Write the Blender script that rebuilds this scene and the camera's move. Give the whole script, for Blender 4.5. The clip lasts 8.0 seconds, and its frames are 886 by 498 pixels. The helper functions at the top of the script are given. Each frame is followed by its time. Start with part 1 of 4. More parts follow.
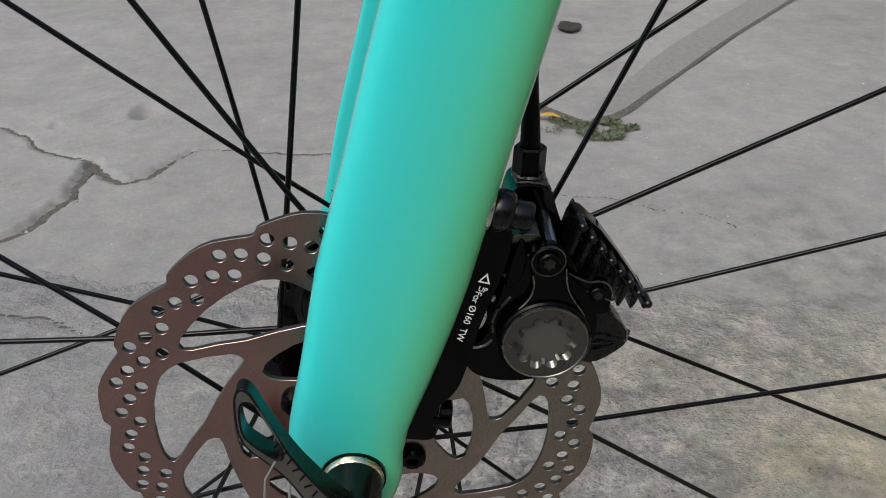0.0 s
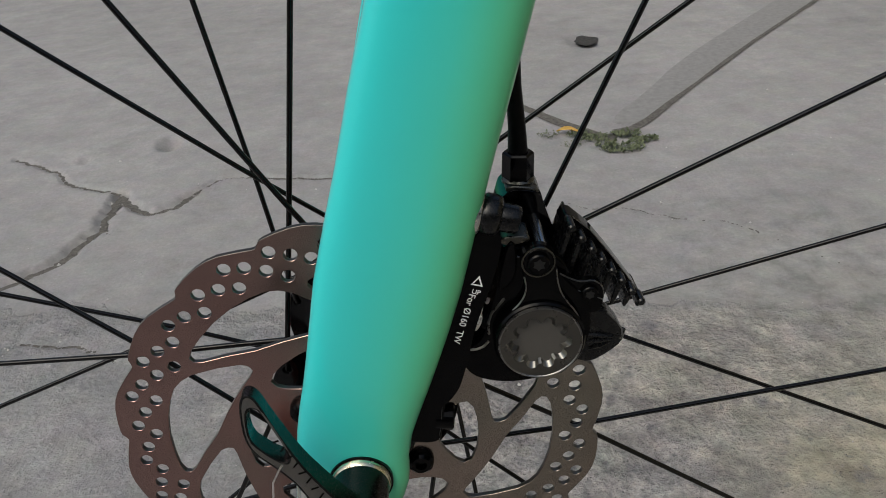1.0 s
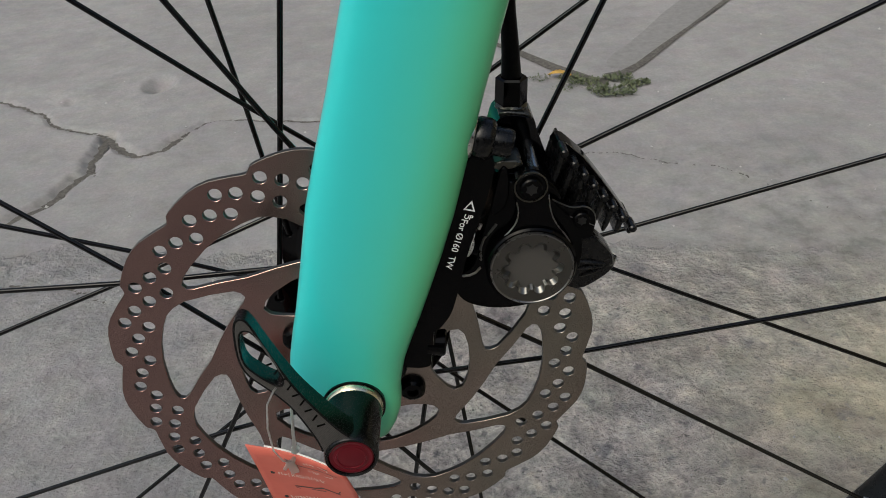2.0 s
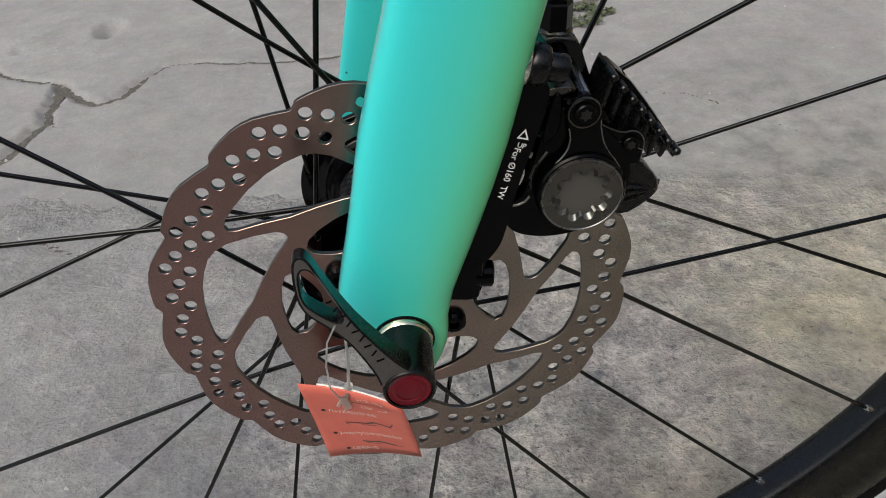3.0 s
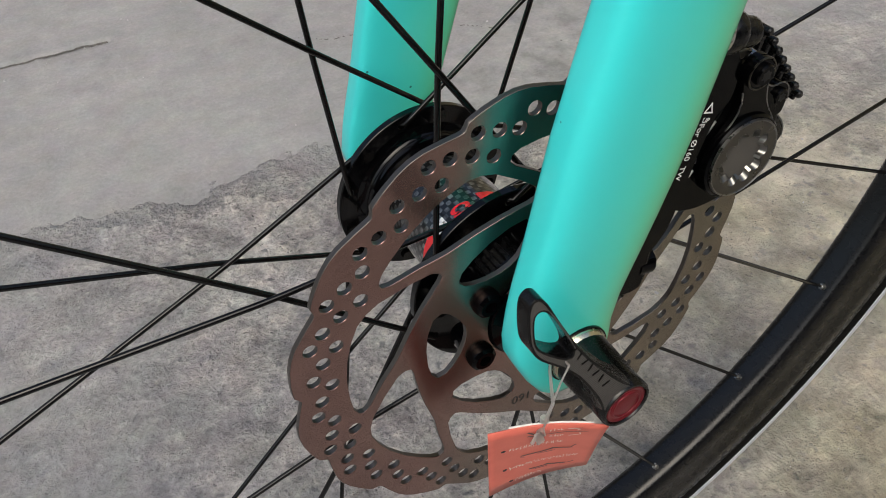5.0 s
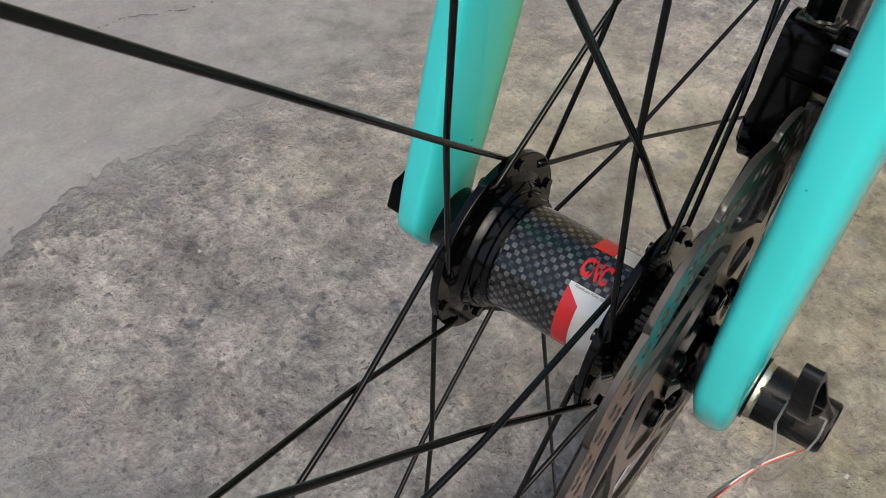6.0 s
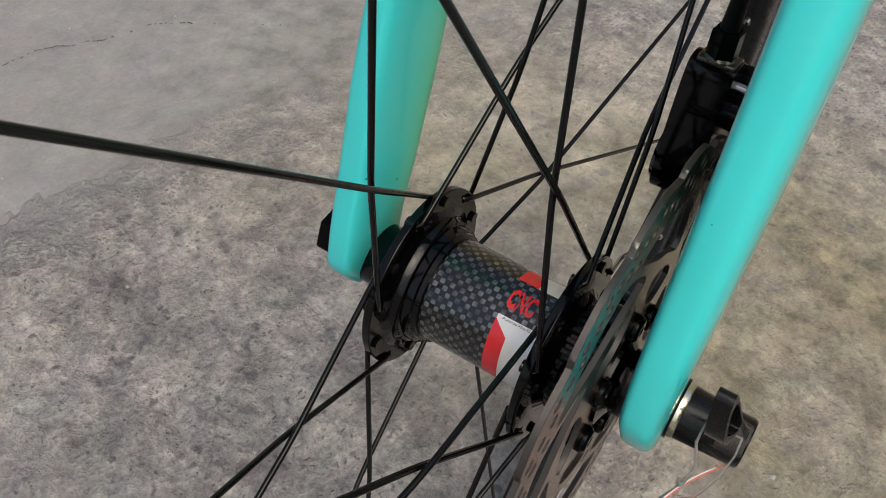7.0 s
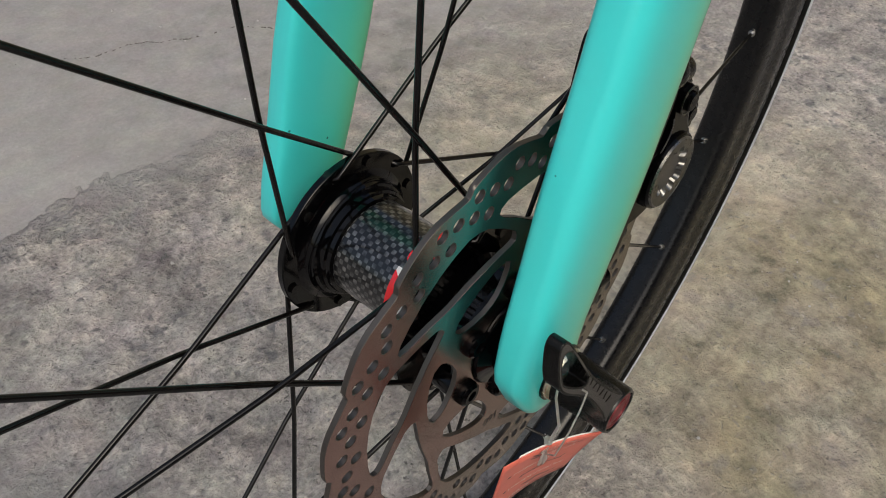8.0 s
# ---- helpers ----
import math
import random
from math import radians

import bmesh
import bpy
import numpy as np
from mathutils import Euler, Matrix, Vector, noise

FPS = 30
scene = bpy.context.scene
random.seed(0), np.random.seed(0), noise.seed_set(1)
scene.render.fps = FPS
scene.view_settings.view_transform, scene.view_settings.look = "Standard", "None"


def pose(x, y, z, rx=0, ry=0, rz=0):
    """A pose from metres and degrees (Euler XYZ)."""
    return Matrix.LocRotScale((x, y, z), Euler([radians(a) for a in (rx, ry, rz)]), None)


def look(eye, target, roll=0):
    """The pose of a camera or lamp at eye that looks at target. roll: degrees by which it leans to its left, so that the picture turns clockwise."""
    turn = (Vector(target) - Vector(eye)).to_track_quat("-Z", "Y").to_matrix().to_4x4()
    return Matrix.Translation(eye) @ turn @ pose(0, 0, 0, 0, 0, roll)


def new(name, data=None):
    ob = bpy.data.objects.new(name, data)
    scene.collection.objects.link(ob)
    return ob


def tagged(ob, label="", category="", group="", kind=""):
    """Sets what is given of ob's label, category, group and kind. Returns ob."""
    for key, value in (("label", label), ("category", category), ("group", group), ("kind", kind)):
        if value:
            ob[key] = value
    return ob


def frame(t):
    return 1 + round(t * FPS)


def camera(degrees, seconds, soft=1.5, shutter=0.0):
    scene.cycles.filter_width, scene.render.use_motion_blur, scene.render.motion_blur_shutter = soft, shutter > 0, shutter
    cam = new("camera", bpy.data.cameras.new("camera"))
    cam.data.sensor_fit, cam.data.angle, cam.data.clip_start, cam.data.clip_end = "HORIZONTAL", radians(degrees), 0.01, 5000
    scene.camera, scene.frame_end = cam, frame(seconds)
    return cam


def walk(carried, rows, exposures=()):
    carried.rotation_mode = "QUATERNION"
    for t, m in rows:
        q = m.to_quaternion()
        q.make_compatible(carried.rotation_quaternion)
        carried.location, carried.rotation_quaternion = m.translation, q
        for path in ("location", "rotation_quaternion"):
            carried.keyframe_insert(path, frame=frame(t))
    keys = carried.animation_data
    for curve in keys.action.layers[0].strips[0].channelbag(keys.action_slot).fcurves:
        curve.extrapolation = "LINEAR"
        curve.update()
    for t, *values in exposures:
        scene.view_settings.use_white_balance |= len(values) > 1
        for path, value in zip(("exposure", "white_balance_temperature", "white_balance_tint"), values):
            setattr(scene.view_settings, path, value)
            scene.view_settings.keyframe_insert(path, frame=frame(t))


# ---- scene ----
# camera and its way
EXPO = 0.18
cam = camera(55.95, 8.0, soft=0.8)
cam.data.dof.use_dof, cam.data.dof.focus_distance, cam.data.dof.aperture_fstop = True, 0.30, 90.0
walk(cam, [
    (0, pose(0.0192, -0.2013, 0.5172, 59.13, 0.89, -3.36)),
    (0.2, pose(0.0178, -0.2129, 0.5231, 60.06, 2.19, -3.01)),
    (0.5, pose(0.0249, -0.2151, 0.5171, 60.06, 3.54, -3.09)),
    (0.8, pose(0.0247, -0.2123, 0.5182, 60.15, 3.73, -3.25)),
    (1, pose(0.0289, -0.2109, 0.5172, 60.58, 3.85, -2.67)),
    (1.5, pose(0.0317, -0.2096, 0.5146, 60.56, 3.55, -2.54)),
    (1.8, pose(0.0304, -0.2108, 0.5136, 59.19, 3.32, -2.79)),
    (2, pose(0.0276, -0.2142, 0.5117, 57.01, 3.31, -3.18)),
    (2.2, pose(0.0199, -0.2134, 0.5171, 53.33, 3.22, -4.05)),
    (3.3, pose(-0.0067, -0.2119, 0.5094, 52.13, 3.51, -8.29)),
    (3.5, pose(-0.0102, -0.2097, 0.5092, 51.53, 3.45, -8.90)),
    (3.8, pose(-0.0081, -0.2060, 0.5078, 51.40, 3.52, -9.03)),
    (4, pose(-0.0109, -0.2056, 0.5086, 51.29, 3.58, -9.51)),
    (4.3, pose(-0.0150, -0.2008, 0.5108, 50.67, 3.54, -11.03)),
    (4.5, pose(-0.0309, -0.1943, 0.5100, 50.46, 3.47, -14.41)),
    (4.7, pose(-0.0593, -0.1740, 0.5103, 49.31, 3.19, -20.44)),
    (4.8, pose(-0.0775, -0.1626, 0.5105, 48.79, 2.95, -23.81)),
    (5, pose(-0.1051, -0.1414, 0.5155, 47.72, 2.45, -29.99)),
    (5.2, pose(-0.1212, -0.1190, 0.5210, 47.01, 1.94, -34.63)),
    (6.3, pose(-0.1684, -0.0183, 0.5337, 43.11, -2.67, -55.11)),
    (6.5, pose(-0.1678, -0.0234, 0.5307, 44.49, -3.14, -55.70)),
    (6.8, pose(-0.1646, -0.0251, 0.5393, 44.32, -3.20, -56.64)),
    (7, pose(-0.1623, -0.0304, 0.5417, 44.13, -2.75, -56.75)),
    (7.2, pose(-0.1588, -0.0439, 0.5446, 43.87, -2.38, -54.88)),
    (7.5, pose(-0.1528, -0.0648, 0.5440, 44.96, -1.40, -52.66)),
    (7.8, pose(-0.1430, -0.0925, 0.5415, 45.68, -1.11, -48.09)),
    (8, pose(-0.1461, -0.0956, 0.5371, 45.90, -1.35, -48.47)),
], exposures=((0, EXPO - 0.02, 6280, 4), (0.5, EXPO - 0.26, 6330, 4), (1.5, EXPO - 0.26, 6380, 3), (2.0, EXPO - 0.22, 6400, 3), (3.5, EXPO + 0.12, 6430, 5), (5.0, EXPO + 0.10, 6460, 5), (6.5, EXPO + 0.0, 6540, 7), (8.0, EXPO - 0.08, 6700, 6)))

# world and light: soft, overcast daylight
world = bpy.data.worlds.new("sky")
scene.world = world
world.use_nodes = True
wn = world.node_tree
wn.nodes.clear()
sky = wn.nodes.new("ShaderNodeTexSky")
sky.sky_type = "NISHITA"
sky.sun_disc = False
sky.sun_elevation, sky.sun_rotation = radians(55), radians(219)
sky.air_density, sky.dust_density, sky.ozone_density = 1.0, 5.0, 0.6
wbg = wn.nodes.new("ShaderNodeBackground")
wbg.inputs[1].default_value = 0.15
wout = wn.nodes.new("ShaderNodeOutputWorld")
wn.links.new(sky.outputs[0], wbg.inputs[0])
wn.links.new(wbg.outputs[0], wout.inputs[0])
sun = new("sun", bpy.data.lights.new("sun", "SUN"))
sun.data.energy, sun.data.angle, sun.data.color = 1.02, radians(50), (1.0, 0.965, 0.925)
sun.matrix_world = look((-0.8, -1.0, 1.83), (0, 0, 0))

# the wheel's own axes: x to the rear, y up, z along the axle to the bike's left side, millimetres
MM = 0.001
LEAN = radians(7.0)
AXLE = 0.331
WHEEL = Matrix(((math.cos(LEAN), math.sin(LEAN), 0, 0), (0, 0, -1, 0), (-math.sin(LEAN), math.cos(LEAN), 0, AXLE), (0, 0, 0, 1)))
TURN = 1.995          # where the rotor's first notch stands


# ---- materials ----
def shader(name, color, rough=0.5, metal=0.0, coat=0.0, spec=0.5):
    m = bpy.data.materials.new(name)
    m.use_nodes = True
    b = m.node_tree.nodes["Principled BSDF"]
    b.inputs["Base Color"].default_value = (*color, 1)
    b.inputs["Roughness"].default_value = rough
    b.inputs["Metallic"].default_value = metal
    b.inputs["Coat Weight"].default_value = coat
    b.inputs["Coat Roughness"].default_value = 0.06
    b.inputs["Specular IOR Level"].default_value = spec
    return m


def nd(m, kind, **inputs):
    n = m.node_tree.nodes.new(kind)
    for k, v in inputs.items():
        n.inputs[k.replace("_", " ")].default_value = v
    return n


def ln(m, a, b):
    m.node_tree.links.new(a, b)


def coords(m, scale=(1, 1, 1)):
    tc = nd(m, "ShaderNodeTexCoord")
    mp = nd(m, "ShaderNodeMapping")
    mp.inputs["Scale"].default_value = scale
    ln(m, tc.outputs["Object"], mp.inputs["Vector"])
    return mp.outputs[0]


def ramp(m, fac, stops):
    r = nd(m, "ShaderNodeValToRGB")
    el = r.color_ramp.elements
    while len(el) < len(stops):
        el.new(0.5)
    for e, (p, c) in zip(el, stops):
        e.position, e.color = p, (*c, 1) if len(c) == 3 else c
    ln(m, fac, r.inputs[0])
    return r.outputs[0]


def grain(m, scale, strength, detail=4.0, dist=0.0002, stretch=(1, 1, 1), rough=None, tint=None):
    """Fine noise on bump, and if asked on roughness (low, high) and colour (a, b)."""
    b = m.node_tree.nodes["Principled BSDF"]
    n = nd(m, "ShaderNodeTexNoise", Scale=scale, Detail=detail, Roughness=0.6)
    ln(m, coords(m, stretch), n.inputs["Vector"])
    bump = nd(m, "ShaderNodeBump", Strength=strength, Distance=dist)
    ln(m, n.outputs[0], bump.inputs["Height"])
    ln(m, bump.outputs[0], b.inputs["Normal"])
    if rough:
        r = nd(m, "ShaderNodeMapRange")
        r.inputs[1].default_value, r.inputs[2].default_value = 0.3, 0.7
        r.inputs[3].default_value, r.inputs[4].default_value = rough
        ln(m, n.outputs[0], r.inputs[0])
        ln(m, r.outputs[0], b.inputs["Roughness"])
    if tint:
        ln(m, ramp(m, n.outputs[0], [(0.3, tint[0]), (0.7, tint[1])]), b.inputs["Base Color"])
    return m


def ridged(m):
    """Fine slanting ridges, 0.8 mm apart, moulded into a surface."""
    b = m.node_tree.nodes["Principled BSDF"]
    tc = nd(m, "ShaderNodeTexCoord")
    mp = nd(m, "ShaderNodeMapping")
    mp.inputs["Rotation"].default_value = (0, 0, radians(38))
    ln(m, tc.outputs["Object"], mp.inputs["Vector"])
    wave = nd(m, "ShaderNodeTexWave", Scale=640.0)
    ln(m, mp.outputs[0], wave.inputs["Vector"])
    old = b.inputs["Normal"].links[0].from_node
    bump = nd(m, "ShaderNodeBump", Strength=0.6, Distance=0.00025)
    ln(m, wave.outputs["Fac"], bump.inputs["Height"])
    ln(m, old.outputs[0], bump.inputs["Normal"])
    ln(m, bump.outputs[0], b.inputs["Normal"])
    return m


def sheen_paint():
    """Glossy paint with dust specks, turquoise at a blade's front; the yellow-green sheen towards its rear is put into
    the colour.
    """
    m = shader("turquoise_sheen_paint", (0.04, 0.58, 0.45), 0.38, coat=0.8, spec=0.12)
    b = m.node_tree.nodes["Principled BSDF"]
    b.inputs["Coat Roughness"].default_value = 0.03
    b.inputs["Coat IOR"].default_value = 1.45
    tc = nd(m, "ShaderNodeTexCoord")
    sep = nd(m, "ShaderNodeSeparateXYZ")
    ln(m, tc.outputs["Object"], sep.inputs[0])
    line = nd(m, "ShaderNodeMath")
    line.operation = "MULTIPLY_ADD"
    line.inputs[1].default_value = -0.148
    ln(m, sep.outputs[1], line.inputs[0])
    ln(m, sep.outputs[0], line.inputs[2])
    cloud = nd(m, "ShaderNodeTexNoise", Scale=25.0, Detail=2.0)
    ln(m, tc.outputs["Object"], cloud.inputs["Vector"])
    wob = nd(m, "ShaderNodeMath")
    wob.operation = "MULTIPLY_ADD"
    wob.inputs[1].default_value = 0.004
    ln(m, cloud.outputs[0], wob.inputs[0])
    ln(m, line.outputs[0], wob.inputs[2])
    far = nd(m, "ShaderNodeMapRange")
    far.inputs[1].default_value, far.inputs[2].default_value = -0.018, 0.020
    ln(m, wob.outputs[0], far.inputs[0])
    col = ramp(m, far.outputs[0], [(0.0, (0.058, 0.665, 0.665)), (0.25, (0.064, 0.66, 0.615)), (0.52, (0.080, 0.645, 0.52)), (0.76, (0.108, 0.61, 0.36)), (1.0, (0.145, 0.56, 0.22))])
    speck = nd(m, "ShaderNodeTexVoronoi", Scale=55.0)
    ln(m, tc.outputs["Object"], speck.inputs["Vector"])
    dot = ramp(m, speck.outputs["Distance"], [(0.0, (0.1, 0.1, 0.1)), (0.022, (0.15, 0.15, 0.15)), (0.03, (1, 1, 1))])
    mul = nd(m, "ShaderNodeMix")
    mul.data_type, mul.blend_type = "RGBA", "MULTIPLY"
    mul.inputs[0].default_value = 0.8
    ln(m, col, mul.inputs[6])
    ln(m, dot, mul.inputs[7])
    ln(m, mul.outputs[2], b.inputs["Base Color"])
    fine = nd(m, "ShaderNodeTexNoise", Scale=60.0, Detail=2.0)
    ln(m, tc.outputs["Object"], fine.inputs["Vector"])
    bump = nd(m, "ShaderNodeBump", Strength=0.04, Distance=0.001)
    ln(m, fine.outputs[0], bump.inputs["Height"])
    ln(m, bump.outputs[0], b.inputs["Normal"])
    return m


PAINT = sheen_paint()
BLACK = grain(shader("black_anodised", (0.0016, 0.0016, 0.0018), 0.24, spec=0.18), 900, 0.12, 3, 0.00005, rough=(0.15, 0.32))
GLOSS = grain(shader("black_gloss", (0.0010, 0.0010, 0.0012), 0.1, spec=0.11), 300, 0.04, 3, 0.0001, rough=(0.05, 0.15))
SATIN = grain(shader("satin_black", (0.003, 0.003, 0.0032), 0.26, spec=0.34), 700, 0.08, 3, 0.0001, rough=(0.2, 0.34))
HUBBLACK = grain(shader("hub_gloss_black", (0.0011, 0.0011, 0.0014), 0.08, spec=0.28), 300, 0.05, 3, 0.0001, rough=(0.04, 0.11))
PLASTIC = grain(shader("black_textured", (0.0025, 0.0024, 0.0023), 0.22, spec=0.34), 2600, 0.15, 2, 0.00008, rough=(0.16, 0.32))
GRIP = ridged(grain(shader("textured_grip", (0.06, 0.055, 0.051), 0.5, spec=0.4), 1500, 0.5, 2, 0.0002, rough=(0.4, 0.6), tint=((0.032, 0.029, 0.027), (0.070, 0.064, 0.059))))
SPOKE = grain(shader("black_spoke", (0.004, 0.0036, 0.0035), 0.22, spec=0.33), 400, 0.05, 2, 0.0001, rough=(0.12, 0.24))
RUBBER = grain(shader("tyre_rubber", (0.006, 0.006, 0.006), 0.5, spec=0.1), 700, 0.4, 4, 0.0004, tint=((0.0015, 0.0015, 0.0015), (0.005, 0.0049, 0.0047)))
RIMBLACK = grain(shader("rim_black", (0.0030, 0.0031, 0.0036), 0.3, spec=0.33), 150, 0.05, 4, 0.0002, rough=(0.22, 0.32))
SILVER = grain(shader("polished_alloy", (0.62, 0.61, 0.58), 0.28, metal=1.0), 300, 0.05, 3, 0.0001, rough=(0.2, 0.36))
# the caliper's edge highlights are modelled as thin rods of this bright alloy
EDGE = grain(shader("bright_edge_alloy", (0.22, 0.215, 0.205), 0.3, metal=1.0), 300, 0.05, 3, 0.0001, rough=(0.22, 0.4))
DARKSTEEL = grain(shader("dark_steel", (0.10, 0.095, 0.08), 0.3, metal=1.0), 400, 0.06, 3, 0.0001, rough=(0.22, 0.38))
# silver; the yellowish reflection on the axle seat is put into its colour
SEAT = grain(shader("warm_tinted_alloy", (0.74, 0.70, 0.52), 0.24, metal=1.0), 300, 0.05, 3, 0.0001, rough=(0.18, 0.3))
STRIPE = grain(shader("reflective_stripe", (0.50, 0.53, 0.58), 0.35), 300, 0.1, 2, 0.0001)
RED = grain(shader("red_anodised", (0.15, 0.006, 0.014), 0.32, metal=0.4), 500, 0.08, 3, 0.0001)
LABELRED = grain(shader("label_red", (0.64, 0.010, 0.016), 0.25, coat=0.6), 90, 0.04, 3, 0.0002)
LABELSILVER = grain(shader("label_silver", (0.82, 0.80, 0.76), 0.3, metal=0.35), 40, 0.05, 3, 0.0003, stretch=(1, 1, 30))
WHITE = shader("white_print", (0.72, 0.72, 0.70), 0.5)
GREYPRINT = shader("grey_print", (0.10, 0.07, 0.065), 0.55)
INK = shader("black_ink", (0.012, 0.009, 0.009), 0.5)
SOCKETDARK = shader("engraved_dark", (0.02, 0.017, 0.015), 0.6)
CREAMPRINT = shader("pale_print", (0.75, 0.62, 0.55), 0.55)
CARD = grain(shader("orange_red_card", (0.62, 0.14, 0.10), 0.42), 120, 0.1, 4, 0.0002, tint=((0.57, 0.125, 0.088), (0.65, 0.155, 0.112)))
CARDBACK = grain(shader("white_card", (0.75, 0.72, 0.68), 0.55), 120, 0.1, 4, 0.0002)
NYLON = shader("clear_nylon", (0.82, 0.80, 0.76), 0.3)
NYLON.node_tree.nodes["Principled BSDF"].inputs["Transmission Weight"].default_value = 0.85


def rotor_steel():
    m = shader("brushed_steel", (0.30, 0.255, 0.235), 0.3, metal=1.0)
    b = m.node_tree.nodes["Principled BSDF"]
    n = nd(m, "ShaderNodeTexNoise", Scale=1.0, Detail=3.0)
    ln(m, coords(m, (900, 60, 60)), n.inputs["Vector"])
    big = nd(m, "ShaderNodeTexNoise", Scale=30.0, Detail=3.0)
    ln(m, coords(m), big.inputs["Vector"])
    bump = nd(m, "ShaderNodeBump", Strength=0.11, Distance=0.0001)
    ln(m, n.outputs[0], bump.inputs["Height"])
    ln(m, bump.outputs[0], b.inputs["Normal"])
    base = ramp(m, big.outputs[0], [(0.3, (0.262, 0.212, 0.185)), (0.7, (0.325, 0.268, 0.236))])
    # a reddish reflection painted into the steel, strongest towards the front
    tinge_noise = nd(m, "ShaderNodeTexNoise", Scale=16.0, Detail=2.0)
    ln(m, coords(m), tinge_noise.inputs["Vector"])
    mix = nd(m, "ShaderNodeMix")
    mix.data_type, mix.blend_type = "RGBA", "MULTIPLY"
    mix.inputs[0].default_value = 1.0
    ln(m, base, mix.inputs[6])
    sep = nd(m, "ShaderNodeSeparateXYZ")
    ln(m, coords(m), sep.inputs[0])
    side = nd(m, "ShaderNodeMapRange")
    side.inputs[1].default_value, side.inputs[2].default_value = 0.06, -0.06
    ln(m, sep.outputs[0], side.inputs[0])
    tinge = nd(m, "ShaderNodeMath")
    tinge.operation = "MULTIPLY_ADD"
    tinge.inputs[1].default_value = 0.55
    ln(m, side.outputs[0], tinge.inputs[0])
    ln(m, tinge_noise.outputs[0], tinge.inputs[2])
    ln(m, ramp(m, tinge.outputs[0], [(0.45, (0.86, 0.96, 0.93)), (0.72, (0.97, 0.96, 0.94)), (1.0, (1.08, 0.84, 0.85))]), mix.inputs[7])
    ln(m, mix.outputs[2], b.inputs["Base Color"])
    r = nd(m, "ShaderNodeMapRange")
    r.inputs[3].default_value, r.inputs[4].default_value = 0.20, 0.29
    ln(m, n.outputs[0], r.inputs[0])
    ln(m, r.outputs[0], b.inputs["Roughness"])
    return m


def carbon():
    """Woven carbon: a fine checker of two strand directions, wrapped round the hub."""
    m = shader("woven_carbon", (0.02, 0.02, 0.022), 0.33, coat=1.0, spec=0.3)
    b = m.node_tree.nodes["Principled BSDF"]
    tc = nd(m, "ShaderNodeTexCoord")
    sep = nd(m, "ShaderNodeSeparateXYZ")
    ln(m, tc.outputs["Object"], sep.inputs[0])
    at = nd(m, "ShaderNodeMath")
    at.operation = "ARCTAN2"
    ln(m, sep.outputs[1], at.inputs[0])
    ln(m, sep.outputs[0], at.inputs[1])
    arc = nd(m, "ShaderNodeMath")
    arc.operation = "MULTIPLY"
    arc.inputs[1].default_value = 0.0183
    ln(m, at.outputs[0], arc.inputs[0])
    waves = []
    for src, cell in ((arc.outputs[0], 0.00185), (sep.outputs[2], 0.00185)):
        turn = nd(m, "ShaderNodeMath")
        turn.operation = "MULTIPLY"
        turn.inputs[1].default_value = math.pi / cell
        ln(m, src, turn.inputs[0])
        wave = nd(m, "ShaderNodeMath")
        wave.operation = "SINE"
        ln(m, turn.outputs[0], wave.inputs[0])
        waves.append(wave.outputs[0])
    weave = nd(m, "ShaderNodeMath")
    weave.operation = "MULTIPLY"
    ln(m, waves[0], weave.inputs[0])
    ln(m, waves[1], weave.inputs[1])
    ch = nd(m, "ShaderNodeMapRange")
    ch.inputs[1].default_value, ch.inputs[2].default_value = -0.06, 0.22
    ln(m, weave.outputs[0], ch.inputs[0])
    worn = nd(m, "ShaderNodeTexNoise", Scale=330.0, Detail=2.0)
    ln(m, tc.outputs["Object"], worn.inputs["Vector"])
    tow = nd(m, "ShaderNodeMath")
    tow.operation = "MULTIPLY"
    ln(m, ch.outputs[0], tow.inputs[0])
    ln(m, worn.outputs[0], tow.inputs[1])
    ln(m, ramp(m, tow.outputs[0], [(0.0, (0.012, 0.012, 0.013)), (0.28, (0.03, 0.030, 0.031)), (0.45, (0.075, 0.075, 0.074)), (0.66, (0.21, 0.208, 0.20))]), b.inputs["Base Color"])
    b.inputs["Metallic"].default_value = 0.75
    b.inputs["Coat Roughness"].default_value = 0.05
    b.inputs["Coat IOR"].default_value = 1.5
    bump = nd(m, "ShaderNodeBump", Strength=0.25, Distance=0.0002)
    ln(m, ch.outputs[0], bump.inputs["Height"])
    ln(m, bump.outputs[0], b.inputs["Normal"])
    return m


